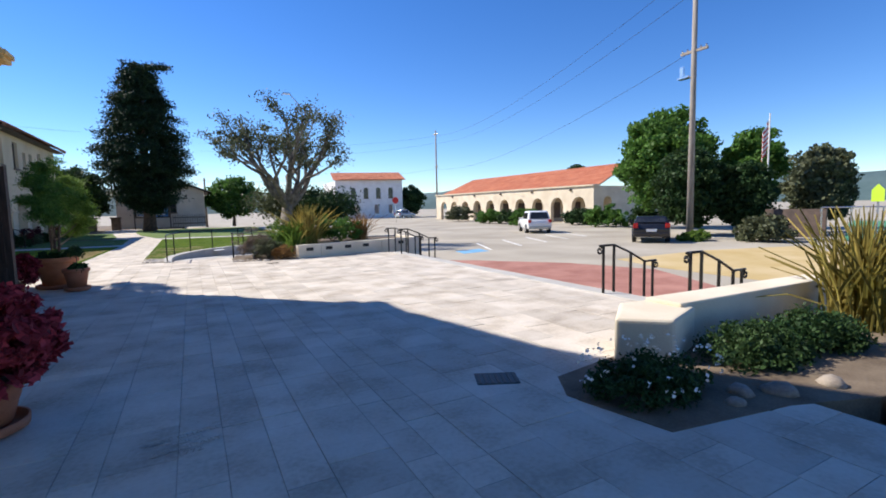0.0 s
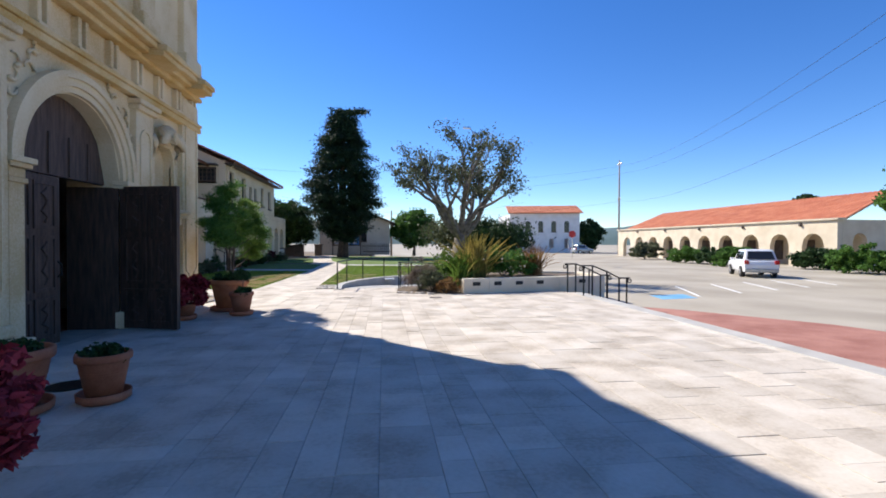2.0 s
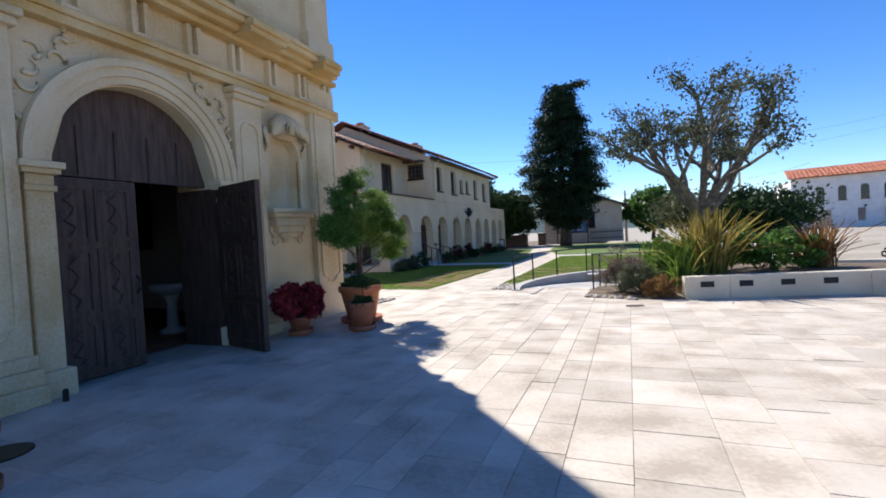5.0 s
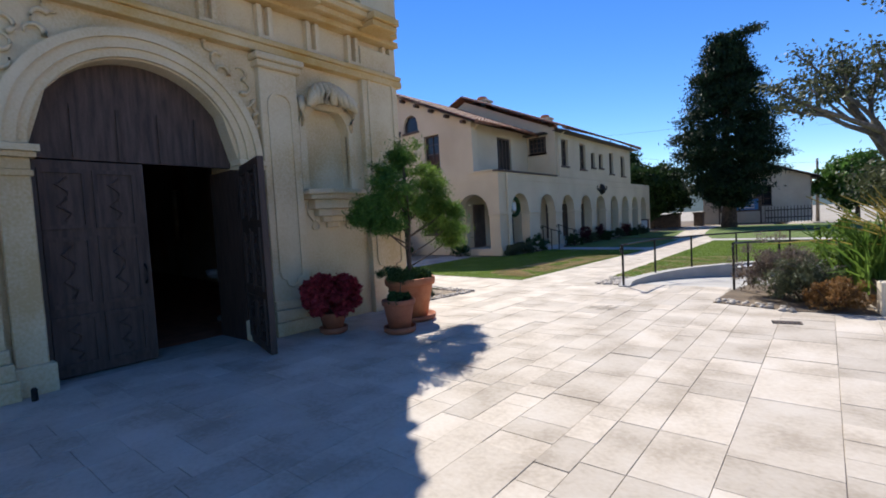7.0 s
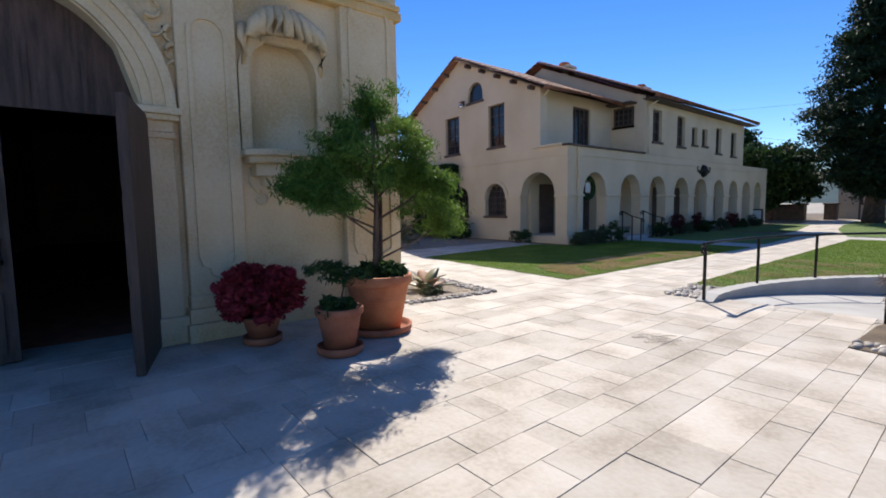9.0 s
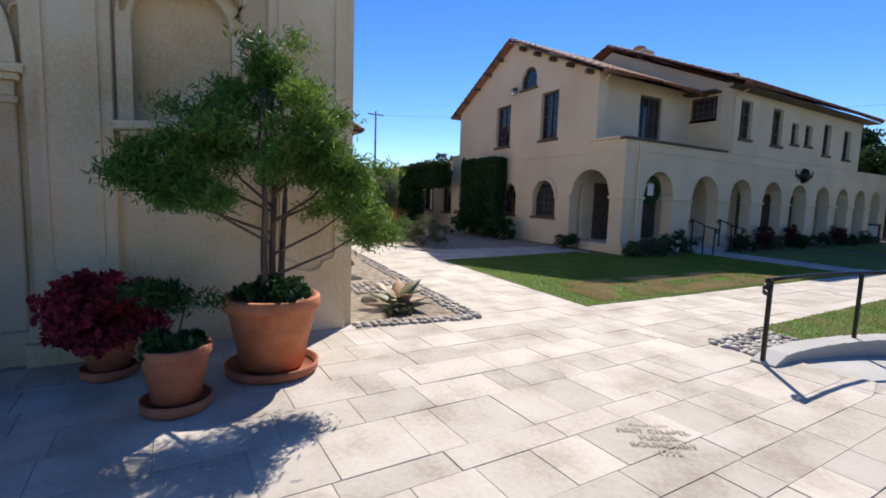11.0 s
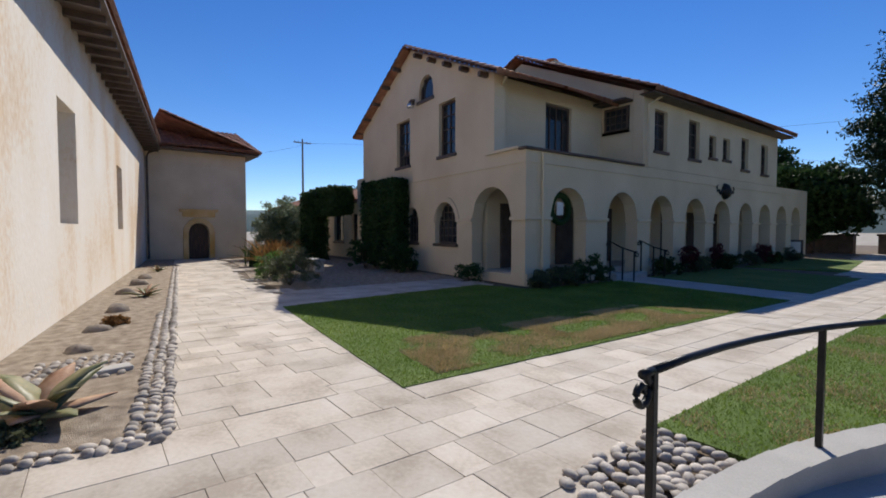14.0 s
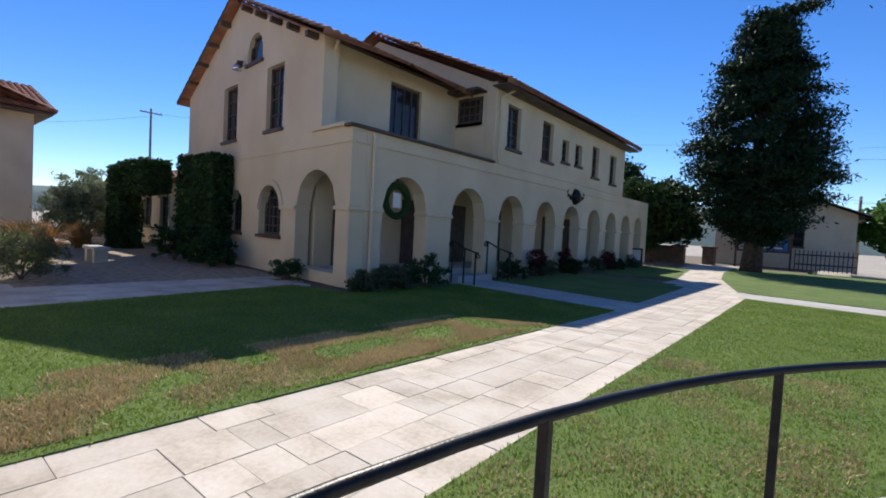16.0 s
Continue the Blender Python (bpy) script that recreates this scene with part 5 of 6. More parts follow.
# ---- trees ----
def limb(bm, p, d, length, r, depth, g, tips, bend=0.35, split=3):
    pts, q, d = [p.copy()], p.copy(), d.copy()
    for _ in range(5):
        d = (d + Vector((g.uniform(-1, 1), g.uniform(-1, 1), g.uniform(-0.5, 0.8))) * bend * 0.5).normalized()
        q = q + d * length / 5
        pts.append(q.copy())
    tube(bm, pts, r, r * 0.55, 7)
    if depth == 0:
        tips += [pts[-1], pts[-3]]
        return
    for k in range(split):
        nd = (d + Vector((g.uniform(-1, 1), g.uniform(-1, 1), g.uniform(-0.25, 0.7))) * 0.85).normalized()
        limb(bm, pts[-1 - (k % 3)], nd, length * g.uniform(0.55, 0.8), r * 0.52, depth - 1, g, tips, bend, split)


def tree(name, label, x, y, z, trunk_h, r, limbs, reach, depth, mat, size, per, spread, seed, bark=BARK, lean=(0, 0), slim=0.5, rise=0.55):
    e = thing(name, label, "tree", x, y, z)
    g = random.Random(seed)
    bm, tips = bmesh.new(), []
    top = Vector((lean[0], lean[1], trunk_h))
    tube(bm, [(0, 0, -0.2), (lean[0] * 0.3, lean[1] * 0.3, trunk_h * 0.5), top], r * 1.2, r * 0.8, 10)
    part("trunk", bm, bark, e, smooth=True)
    for k in range(limbs):
        a = 6.283 * k / limbs + g.uniform(-0.3, 0.3)
        bm = bmesh.new()
        limb(bm, top - Vector((0, 0, g.uniform(0, trunk_h * 0.25))), Vector((math.cos(a), math.sin(a), rise + g.uniform(-0.2, 0.5))).normalized(), reach * g.uniform(0.8, 1.15), r * 0.5, depth, g, tips)
        part("limb", bm, bark, e, smooth=True)
    gg = np.random.default_rng(seed)
    C = np.concatenate([np.array(t) + gg.normal(size=(per, 3)) * spread * gg.uniform(0.5, 1.3) * np.array((1, 1, 0.6)) for t in tips])
    leaves("crown", C, size, mat, e, slim, 0.0, "", seed)
    return e


tree("gnarled_tree", "gnarled grey tree with sparse twisted limbs", 9.3, 15.6, -0.1, 2.3, 0.38, 8, 3.2, 2, LEAF_GREY, 0.16, 80, 0.3, 203, lean=(0.2, -0.1), rise=0.9)
tree("shrubby_tree", "dense dark evergreen shrub tree", 12.3, 17.5, -0.2, 0.8, 0.3, 7, 1.6, 1, LEAF_DEEP, 0.2, 260, 0.6, 204, rise=0.7)
tree("shrubby_tree", "dense olive-green shrub tree", 10.3, 18.5, -0.2, 1.0, 0.3, 7, 1.5, 1, LEAF_GREY, 0.2, 240, 0.6, 205, rise=0.7)
shrub("olive_tree", -22.5, 10.2, 0.0, 1.7, 1.7, 2.3, 260, 90, 0.15, LEAF_OLIVE, "rounded grey-green olive bush in the court", 206, 0.3, 0.35)

# tall cedar
ce = thing("cedar_tree", "tall dense dark evergreen tree with flat top", "tree", 0.5, 38.0, -0.02)
part("trunk", tube(bmesh.new(), [(0, 0, -0.1), (0.1, 0, 2.5), (-0.1, 0.1, 8), (0.2, 0, 14.5)], 0.62, 0.12, 12), BARKBROWN, ce, smooth=True)
gc = np.random.default_rng(210)
pts = []
for k in range(900):
    z = gc.uniform(1.9, 15.2)
    rad = np.interp(z, (1.9, 2.4, 3.8, 6.6, 10.2, 13.6, 15.6), (1.2, 1.8, 3.4, 4.3, 3.6, 2.0, 1.3)) * (0.92 + 0.1 * math.sin(z * 4.2)) * gc.uniform(0.7, 1.1)
    a = gc.uniform(0, 6.283)
    n = int(40 + 95 * rad / 4)
    r = rad * np.sqrt(gc.uniform(0.12, 1, n))
    pts.append(np.stack([r * math.cos(a) + gc.normal(size=n) * 0.28, r * math.sin(a) + gc.normal(size=n) * 0.28, z - r * 0.10 + gc.normal(size=n) * 0.16], 1))
for k in range(24):
    r = gc.uniform(0, 2.6)
    pts.append(np.stack([r + gc.normal(size=90) * 0.3 - 0.2, gc.normal(size=90) * 0.4, 15.3 + 0.12 * r + gc.normal(size=90) * 0.16], 1) * np.array((1 if k % 3 else -0.5, 1, 1)))
leaves("crown", np.concatenate(pts), 0.26, LEAF_DARK, ce, 0.32, 0, "", 211)


def round_tree(name, label, x, y, z, trunk, r, rx, rz, n, per, size, mat, seed, spread=0.6):
    e = thing(name, label, "tree", x, y, z)
    part("trunk", tube(bmesh.new(), [(0, 0, -0.2), (0.05, 0, trunk * 0.6), (0, 0.1, trunk + rz)], r, r * 0.4, 9), BARKBROWN, e, smooth=True)
    g = random.Random(seed)
    for k in range(6):
        a = k * 1.05 + g.uniform(-0.2, 0.2)
        part("limb", tube(bmesh.new(), [(0, 0, trunk), (rx * 0.35 * math.cos(a), rx * 0.35 * math.sin(a), trunk + rz * 0.5), (rx * 0.75 * math.cos(a), rx * 0.75 * math.sin(a), trunk + rz)], r * 0.5, r * 0.12, 6), BARKBROWN, e)
    leaves("crown", clumps(n, per, ball(rx, rx, rz, trunk + rz * 0.85, 0.5), spread, seed), size, mat, e, 0.6, 0, "", seed)
    return e


round_tree("street_tree", "large rounded bright green broadleaf tree", 39.0, 10.5, -0.45, 2.2, 0.3, 3.7, 4.0, 330, 130, 0.3, LEAF_MID, 221, 0.8)
round_tree("street_tree", "dark green bushy tree beside the car park", 32.3, 4.0, -0.45, 1.0, 0.2, 1.9, 2.4, 170, 130, 0.24, LEAF_DEEP, 222)
round_tree("street_tree", "dark green bushy tree beside the car park", 34.8, 1.9, -0.45, 0.8, 0.2, 1.6, 2.0, 160, 130, 0.24, LEAF_DEEP, 223)
round_tree("street_tree", "olive-green tree beyond the car park", 39.6, 0.0, -0.45, 1.0, 0.2, 1.7, 2.5, 170, 130, 0.26, LEAF_GREY, 224)
round_tree("street_tree", "tall olive-green tree beyond the car park", 42, 5.2, -0.45, 3.0, 0.25, 2.0, 2.4, 170, 130, 0.28, LEAF_MID, 225)
round_tree("street_tree", "leafy green tree behind the path", -6.5, 42, 0, 1.6, 0.25, 3.6, 2.6, 190, 120, 0.3, LEAF_DEEP, 226, 0.8)
round_tree("street_tree", "leafy green tree behind the rectory", -13.0, 46, 0, 2.2, 0.3, 4.5, 4.0, 240, 120, 0.34, LEAF_DEEP, 227, 0.9)
round_tree("street_tree", "leafy green tree beside the house", 9.0, 52, 0, 1.4, 0.25, 3.2, 2.6, 170, 110, 0.32, LEAF_MID, 228, 0.8)
round_tree("street_tree", "leafy street tree near the white building", 49.5, 84, -0.45, 1.5, 0.3, 3.0, 3.0, 110, 100, 0.45, LEAF_DEEP, 229, 0.9)
round_tree("street_tree", "distant dark cypress beyond the court", 66, 1.5, -0.45, 1.5, 0.2, 1.8, 2.6, 90, 100, 0.3, LEAF_DARK, 230)
round_tree("street_tree", "dark green tree behind the garden range", -36, 22, 0, 1.5, 0.25, 4.0, 2.4, 150, 110, 0.32, LEAF_DEEP, 232, 0.9)
round_tree("street_tree", "small distant green tree over the roofs", 58, 40, -0.45, 5.5, 0.2, 1.8, 1.5, 60, 100, 0.4, LEAF_DEEP, 231)
for k, (x, y, r) in enumerate(((36.5, 33, 1.6), (37.2, 29.5, 1.5), (38.5, 44, 2.0), (36.0, 25.5, 1.6), (39.5, 21, 1.5), (30.5, -1.5, 1.1), (38, 16, 1.8), (41, 14, 1.6))):
    shrub("roadside_bush", x, y, -0.45, r, r * 1.2, r * 0.75, 90, 80, 0.2, (LEAF_MID, LEAF_DEEP, LEAF_GREY)[k % 3], "rounded roadside bush beside the car park", 240 + k, 0.6, 0.35)
shrub("gold_bush", 28.6, 1.0, -0.45, 1.1, 0.8, 0.35, 60, 80, 0.12, LEAF_LIME, "low yellow-green clipped bush", 255, 0.6, 0.2)


# ---- neighbouring buildings ----
ms = thing("mission_hall", "long cream arcaded hall with red tiled roof", "building")
TOM = lambda u, d, z: (43.2 + d, 22.5 + u, z - 0.45)
bm = bmesh.new()
MA = [1.2 + 3.6 * k for k in range(10)]
wall(bm, TOM, 37.5, lambda u: 4.15, 0.5, [(u, u + 2.2, 0.0, 3.0, True) for u in MA])
part("front_wall", bm, STUCCO, ms)
bm = bmesh.new()
TON = lambda u, d, z: (43.72 + u, 22.5 + d, z - 0.45)
wall(bm, TON, 12.0, lambda u: 4.15, 0.5, [(1.0, 2.4, 0, 3.0, True)])
part("side_wall", bm, STUCCO, ms)
part("inner_wall", boxes((46.2, 46.5, 23, 60, -0.45, 3.7)), STUCCO, ms)
for u in MA:
    part("inner_window", boxes((46.12, 46.2, 22.7 + u, 24.3 + u, 0.0, 2.0)), TRIMWOOD, ms)
part("parapet_cap", boxes((43.0, 43.9, 22.3, 60.1, 3.7, 3.85)), STUCCO, ms)
part("porch_roof", boxes((43.7, 46.2, 23, 60, 3.4, 3.6)), STUCCO, ms)
tiled_slope("roof", (44.4, 22.8, 3.75), (44.4, 59.8, 3.75), (8.5, 3.0), 2.9, "y", ms, ROOFRED, 0.5)
for y in (26.0, 33, 40, 47, 54):
    lampo = part("wall_lamp", lathe(bmesh.new(), [(0.05, 3.2), (0.16, 3.35), (0.1, 3.5)], 43.1, y, 8), TRIMWOOD, ms)

wh = thing("white_building", "white two-storey building with red tiled roof", "building")
TOW = lambda u, d, z: (32.0 + u, 86.0 - 0.3 * u + d, z - 0.45)
bm = bmesh.new()
WW = [(3.2 + 2.6 * k, 4.2 + 2.6 * k, 4.4, 6.8, True) for k in range(4)]
wall(bm, TOW, 14.0, lambda u: 8.4, 0.4, WW + [(3.0, 5.0, 0.4, 3.0, False), (8.0, 9.0, 1.0, 3.0, False), (11, 12, 1.0, 3.0, False)])
part("wall", bm, WHITE, wh)
for a, b, c, d, _ in WW:
    window_unit(wh, TOW, a, b, c, d - 0.1)
part("body", boxes((33, 46, 88, 100, -0.45, 7.9)), WHITE, wh)
tiled_slope("roof", TOW(-0.5, -0.7, 8.35), TOW(14.5, -0.7, 8.35), (1.0, 6.0), 1.9, "x", wh, ROOFRED, 0.6)
part("porch", boxes((30.0, 32.0, 84.0, 90.0, -0.45, 4.2)), WHITE, wh)

hs = thing("cottage", "cream stuccoed cottage with dark gable roof", "house")
TOC = lambda u, d, z: (-3.4 + u, 49.4 + d, z)
bm = bmesh.new()
wall(bm, TOC, 9.0, lambda u: 4.3 + 1.75 * (1 - abs(u - 4.5) / 4.5), 0.3, [(4.6, 6.0, 1.7, 3.6, False)], extra=[4.5])
part("wall", bm, STUCCO, hs)
part("side_wall", boxes((5.3, 5.6, 49.7, 58, 0, 4.3), (-3.4, -3.1, 49.7, 58, 0, 4.3)), STUCCO, hs)
window_unit(hs, TOC, 4.6, 6.0, 1.7, 3.6)
tiled_slope("roof", (6.3, 48.8, 4.0), (6.3, 58.5, 4.0), (-5.2, 0), 2.05, "y", hs, TRIMWOOD, 0.4)
tiled_slope("roof", (-4.1, 58.5, 4.0), (-4.1, 48.8, 4.0), (5.2, 0), 2.05, "y", hs, TRIMWOOD, 0.4)

nb = thing("notice_board", "framed blue and white notice board on posts", "notice board", 0.3, 46.0, -0.03)
for x in (-1.7, 1.7):
    part("post", boxes((x - 0.06, x + 0.06, -0.06, 0.06, 0, 2.6)), TRIMWOOD, nb)
part("frame", bev(boxes((-1.64, 1.64, -0.05, 0.05, 1.2, 2.5)), 0.02, 1), TRIMWOOD, nb)
part("white_panel", boxes((-1.5, -0.35, -0.075, -0.05, 1.35, 2.35)), CONCRETE, nb)
part("blue_panel", boxes((-0.25, 1.5, -0.075, -0.05, 1.35, 2.35)), BLUE, nb)
for k in range(3):
    part("text_bar", boxes((0.0, 1.2, -0.082, -0.075, 1.5 + 0.25 * k, 1.6 + 0.25 * k)), WHITE, nb)
for k in range(2):
    part("text_bar", boxes((-1.4, -0.5, -0.082, -0.075, 1.5 + 0.35 * k, 1.6 + 0.35 * k)), BLUE, nb)
fe = thing("garden_fence", "low dark railing in front of the cottage", "fence", 0, 47.5, 0)
for k in range(15):
    part("post", boxes((2.2 + k * 0.25 - 0.03, 2.2 + k * 0.25 + 0.03, -0.03, 0.03, -0.03, 1.5)), TRIMWOOD, fe)
part("rail", boxes((2.2, 5.7, -0.02, 0.02, 1.1, 1.2), (2.2, 5.7, -0.02, 0.02, 0.4, 0.5)), TRIMWOOD, fe)
cw = thing("garden_wall", "low brown block wall beyond the path", "wall", 0, 0, 0)
part("wall", bev(boxes((-13, -5.2, 44.6, 45.0, -0.03, 1.3)), 0.02, 1), TRIMWOOD, cw)
for x in (-5.0, -2.9):
    p = thing("gate_pier", "square brown brick gate pier", "pier", x, 44.4, -0.03)
    part("shaft", bev(boxes((-0.4, 0.4, -0.4, 0.4, 0, 1.25)), 0.02, 1), TRIMWOOD, p)
    part("cap", bev(boxes((-0.48, 0.48, -0.48, 0.48, 1.25, 1.4)), 0.02, 1), TRIMWOOD, p)
bd = thing("sandwich_board", "small framed sign standing by the path", "sign", -4.8, 33.0, -0.03)
part("frame", bev(boxes((-0.4, 0.4, -0.05, 0.05, 0, 1.1)), 0.01, 1), TRIMWOOD, bd)
part("panel", boxes((-0.3, 0.3, -0.07, -0.05, 0.3, 1.0)), WHITE, bd)


# ---- vehicles ----
def car(name, label, x, y, rz, paint, tall=1.7):
    e = thing(name, label, "car", x, y, -0.45, rz)
    L, W = 4.6, 1.85
    bm = bmesh.new()
    prof = [(-2.28, 0.32), (-2.3, 0.75), (-2.22, 1.02), (-2.0, 1.05), (1.15, 1.0), (1.9, 0.92), (2.22, 0.75), (2.28, 0.35)]
    for s in (-1, 1):
        pass
    rows = [[bm.verts.new((px, s * W / 2 * (0.94 if pz < 0.4 or pz > 0.95 else 1.0), pz)) for px, pz in prof] for s in (-1, 1)]
    n = len(prof)
    bm.faces.new(rows[0])
    bm.faces.new(rows[1][::-1])
    for i in range(n):
        bm.faces.new((rows[0][i], rows[0][(i + 1) % n], rows[1][(i + 1) % n], rows[1][i]))
    part("body", bev(bm, 0.06, 2), paint, e, smooth=True)
    bm = bmesh.new()
    cab = [(-2.12, 1.04, 0.86), (-1.75, tall - 0.05, 0.72), (-1.4, tall, 0.70), (0.1, tall - 0.04, 0.70), (0.95, 1.02, 0.84)]
    rr = [[bm.verts.new((px, s * w, pz)) for px, pz, w in cab] for s in (-1, 1)]
    m = len(cab)
    bm.faces.new(rr[0])
    bm.faces.new(rr[1][::-1])
    for i in range(m):
        bm.faces.new((rr[0][i], rr[0][(i + 1) % m], rr[1][(i + 1) % m], rr[1][i]))
    part("roof", bev(bm, 0.05, 2), paint, e, smooth=True)
    for s in (-1, 1):
        bm = bmesh.new()
        for a, b in ((-1.65, -0.75), (-0.65, 0.15)):
            hexa(bm, [(a, s * 0.84, 1.1), (b + 0.15, s * 0.84, 1.1), (b + 0.15, s * 0.86, 1.1), (a, s * 0.86, 1.1), (a + 0.1, s * 0.735, tall - 0.15), (b, s * 0.735, tall - 0.15), (b, s * 0.755, tall - 0.15), (a + 0.1, s * 0.755, tall - 0.15)])
        part("side_window", bm, DARKGLASS, e)
        part("tail_lamp", bev(boxes((-2.34, -2.2, s * 0.78 - 0.12, s * 0.78 + 0.12, 0.82, 1.06)), 0.02, 1), LAMPRED, e, "red tail lamp")
        part("mirror", bev(boxes((0.5, 0.65, s * 1.0 - 0.1, s * 1.0 + 0.1, 1.0, 1.15)), 0.02, 1), paint, e)
        for wx in (-1.4, 1.4):
            w = part("wheel", bmesh.new(), BLACK, e)
            bm = bmesh.new()
            bmesh.ops.create_cone(bm, cap_ends=True, segments=20, radius1=0.34, radius2=0.34, depth=0.22, matrix=pose(wx, s * 0.84, 0.34, 90, 0, 0))
            part("tyre", bm, BLACK, w, "black tyre")
            bm = bmesh.new()
            bmesh.ops.create_cone(bm, cap_ends=True, segments=12, radius1=0.21, radius2=0.21, depth=0.24, matrix=pose(wx, s * 0.84, 0.34, 90, 0, 0))
            part("rim", bm, CHROME, w, "metal rim")
    bm = bmesh.new()
    hexa(bm, [(-2.14, -0.72, 1.12), (-2.12, 0.72, 1.12), (-2.1, 0.72, 1.12), (-2.12, -0.72, 1.12), (-1.82, -0.62, tall - 0.12), (-1.82, 0.62, tall - 0.12), (-1.78, 0.62, tall - 0.12), (-1.78, -0.62, tall - 0.12)])
    part("rear_window", bm, DARKGLASS, e)
    part("number_plate", boxes((-2.335, -2.3, -0.25, 0.25, 0.62, 0.76)), WHITE, e)
    part("bumper", bev(boxes((-2.36, -2.2, -0.86, 0.86, 0.34, 0.56)), 0.03, 1), paint if paint != CARWHITE else CARSILVER, e)
    return e


car("parked_suv", "white estate car standing on the asphalt", 28.4, 14.6, 62, CARWHITE, 1.72)
car("parked_saloon", "dark saloon car parked by the trees", 27.3, 2.9, 40, CARBLACK, 1.45)
car("parked_suv", "silver four-wheel drive parked down the street", 44, 76, 20, CARSILVER, 1.75)
car("parked_saloon", "pale car parked behind the planter", 20, 46, 10, CARWHITE, 1.5)


# ---- poles, wires, signs ----
def utility_pole(x, y, h, label, arms, lean=0.0):
    e = thing("utility_pole", label, "utility pole", x, y, -0.45)
    part("pole", tube(bmesh.new(), [(0, 0, 0), (lean * 0.5, 0, h * 0.5), (lean, 0, h)], 0.19, 0.12, 10), POLEGREY, e, smooth=True)
    for z, w in arms:
        a = part("crossarm", boxes((lean * z / h - 0.06, lean * z / h + 0.06, -w, w, z - 0.07, z + 0.07)), POLEGREY, e)
        for s in (-0.9, -0.5, 0.5, 0.9):
            part("insulator", lathe(bmesh.new(), [(0.04, z + 0.07), (0.06, z + 0.15), (0.03, z + 0.22)], lean * z / h, s * w, 8), CHROME, a)
    return e


p = utility_pole(29.6, 2.0, 15.5, "tall weathered wooden utility pole with crossarms", ((14.3, 0.7), (10.6, 0.8)))
part("transformer_bracket", boxes((-0.2, 0.2, 0.2, 0.9, 9.2, 9.3), (-0.1, 0.1, 0.6, 0.8, 9.3, 9.9)), CHROME, p)
utility_pole(47.0, 67.0, 17.0, "distant wooden utility pole with wires", ((16.3, 0.9), (10.0, 0.5)))
utility_pole(-59, 24.6, 14.5, "distant utility pole beyond the court", ((14.0, 1.2),))
utility_pole(6.0, 60.0, 7.0, "short utility pole behind the cottage", ((6.6, 1.0), (6.0, 0.8)))
sl = thing("street_lamp", "thin street lamp with a curved arm", "street lamp", 15.0, 36.0, -0.45)
part("pole", tube(bmesh.new(), [(0, 0, 0), (0, 0, 12.2), (-0.3, 0, 13.2), (-1.2, 0, 14.2)], 0.09, 0.05), CHROME, sl, smooth=True)
part("lamp_head", bev(boxes((-1.9, -1.1, -0.15, 0.15, 14.1, 14.3)), 0.03, 1), CHROME, sl)


def wire(a, b, sag):
    a, b = Vector(a), Vector(b)
    e = thing("overhead_wire", "thin black overhead wire between poles", "wire", 0, 0, 0, group="overhead wires")
    part("cable", tube(bmesh.new(), [a.lerp(b, k / 14) - Vector((0, 0, sag * 4 * (k / 14) * (1 - k / 14))) for k in range(15)], 0.012, 0.012, 5), BLACK, e)


for dz, sg in ((15.9, 1.2), (14.6, 1.5), (9.6, 1.2)):
    wire((47, 67, dz - 0.4), (6, 75, dz - 2.5), sg)
    wire((47, 67, dz - 0.4), (29.6, 2.0, dz - 1.2 if dz > 12 else 10.2), 2.0)
wire((-59, 24.6, 13.5), (-8, 62, 12.5), 1.0)
wire((-59, 24.6, 13.2), (-90, 5, 13), 1.0)
wire((6, 60, 6.2), (-14, 62, 9.5), 0.6)
wire((6, 60, 6.0), (30, 70, 9), 0.8)

fp = thing("flagpole", "white flagpole with a hanging red and white flag", "flagpole", 36.6, 1.5, -0.45)
part("pole", tube(bmesh.new(), [(0, 0, 0), (0, 0, 7.6)], 0.06, 0.04), WHITE, fp)
V, F = [], []
for i in range(9):
    for j in range(13):
        V.append((-0.1 - 0.09 * i, 0.07 * math.sin(i * 1.3), 7.2 - 0.15 * j - 0.12 * i))
stripes = []
for j in range(12):
    F = [(i * 13 + j, (i + 1) * 13 + j, (i + 1) * 13 + j + 1, i * 13 + j + 1) for i in range(8)]
    raw_mesh("flag_stripe", V, F, SIGNRED if j % 2 else WHITE, fp)
st = thing("stop_sign", "red octagonal street sign on a post", "street sign", 31, 49.7, -0.45)
part("post", boxes((-0.04, 0.04, -0.03, 0.03, 0, 3.2)), CHROME, st)
bm = bmesh.new()
bmesh.ops.create_cone(bm, cap_ends=True, segments=8, radius1=0.5, radius2=0.5, depth=0.03, matrix=pose(-0.06, -0.06, 3.3, 90, 0, -30) @ pose(0, 0, 0, 0, 0, 22.5))
part("sign_face", bm, SIGNRED, st)
ls = thing("crossing_sign", "lime green pointed warning sign on a post", "street sign", 30.0, -6.3, -0.45)
part("post", boxes((-0.03, 0.03, -0.03, 0.03, 0, 2.2)), CHROME, ls)
bm = bmesh.new()
prism_x(bm, [(-0.22, 2.0), (0.22, 2.0), (0.22, 2.5), (0.0, 2.75), (-0.22, 2.5)], -0.06, -0.04)
part("sign_face", bm, SIGNLIME, ls)

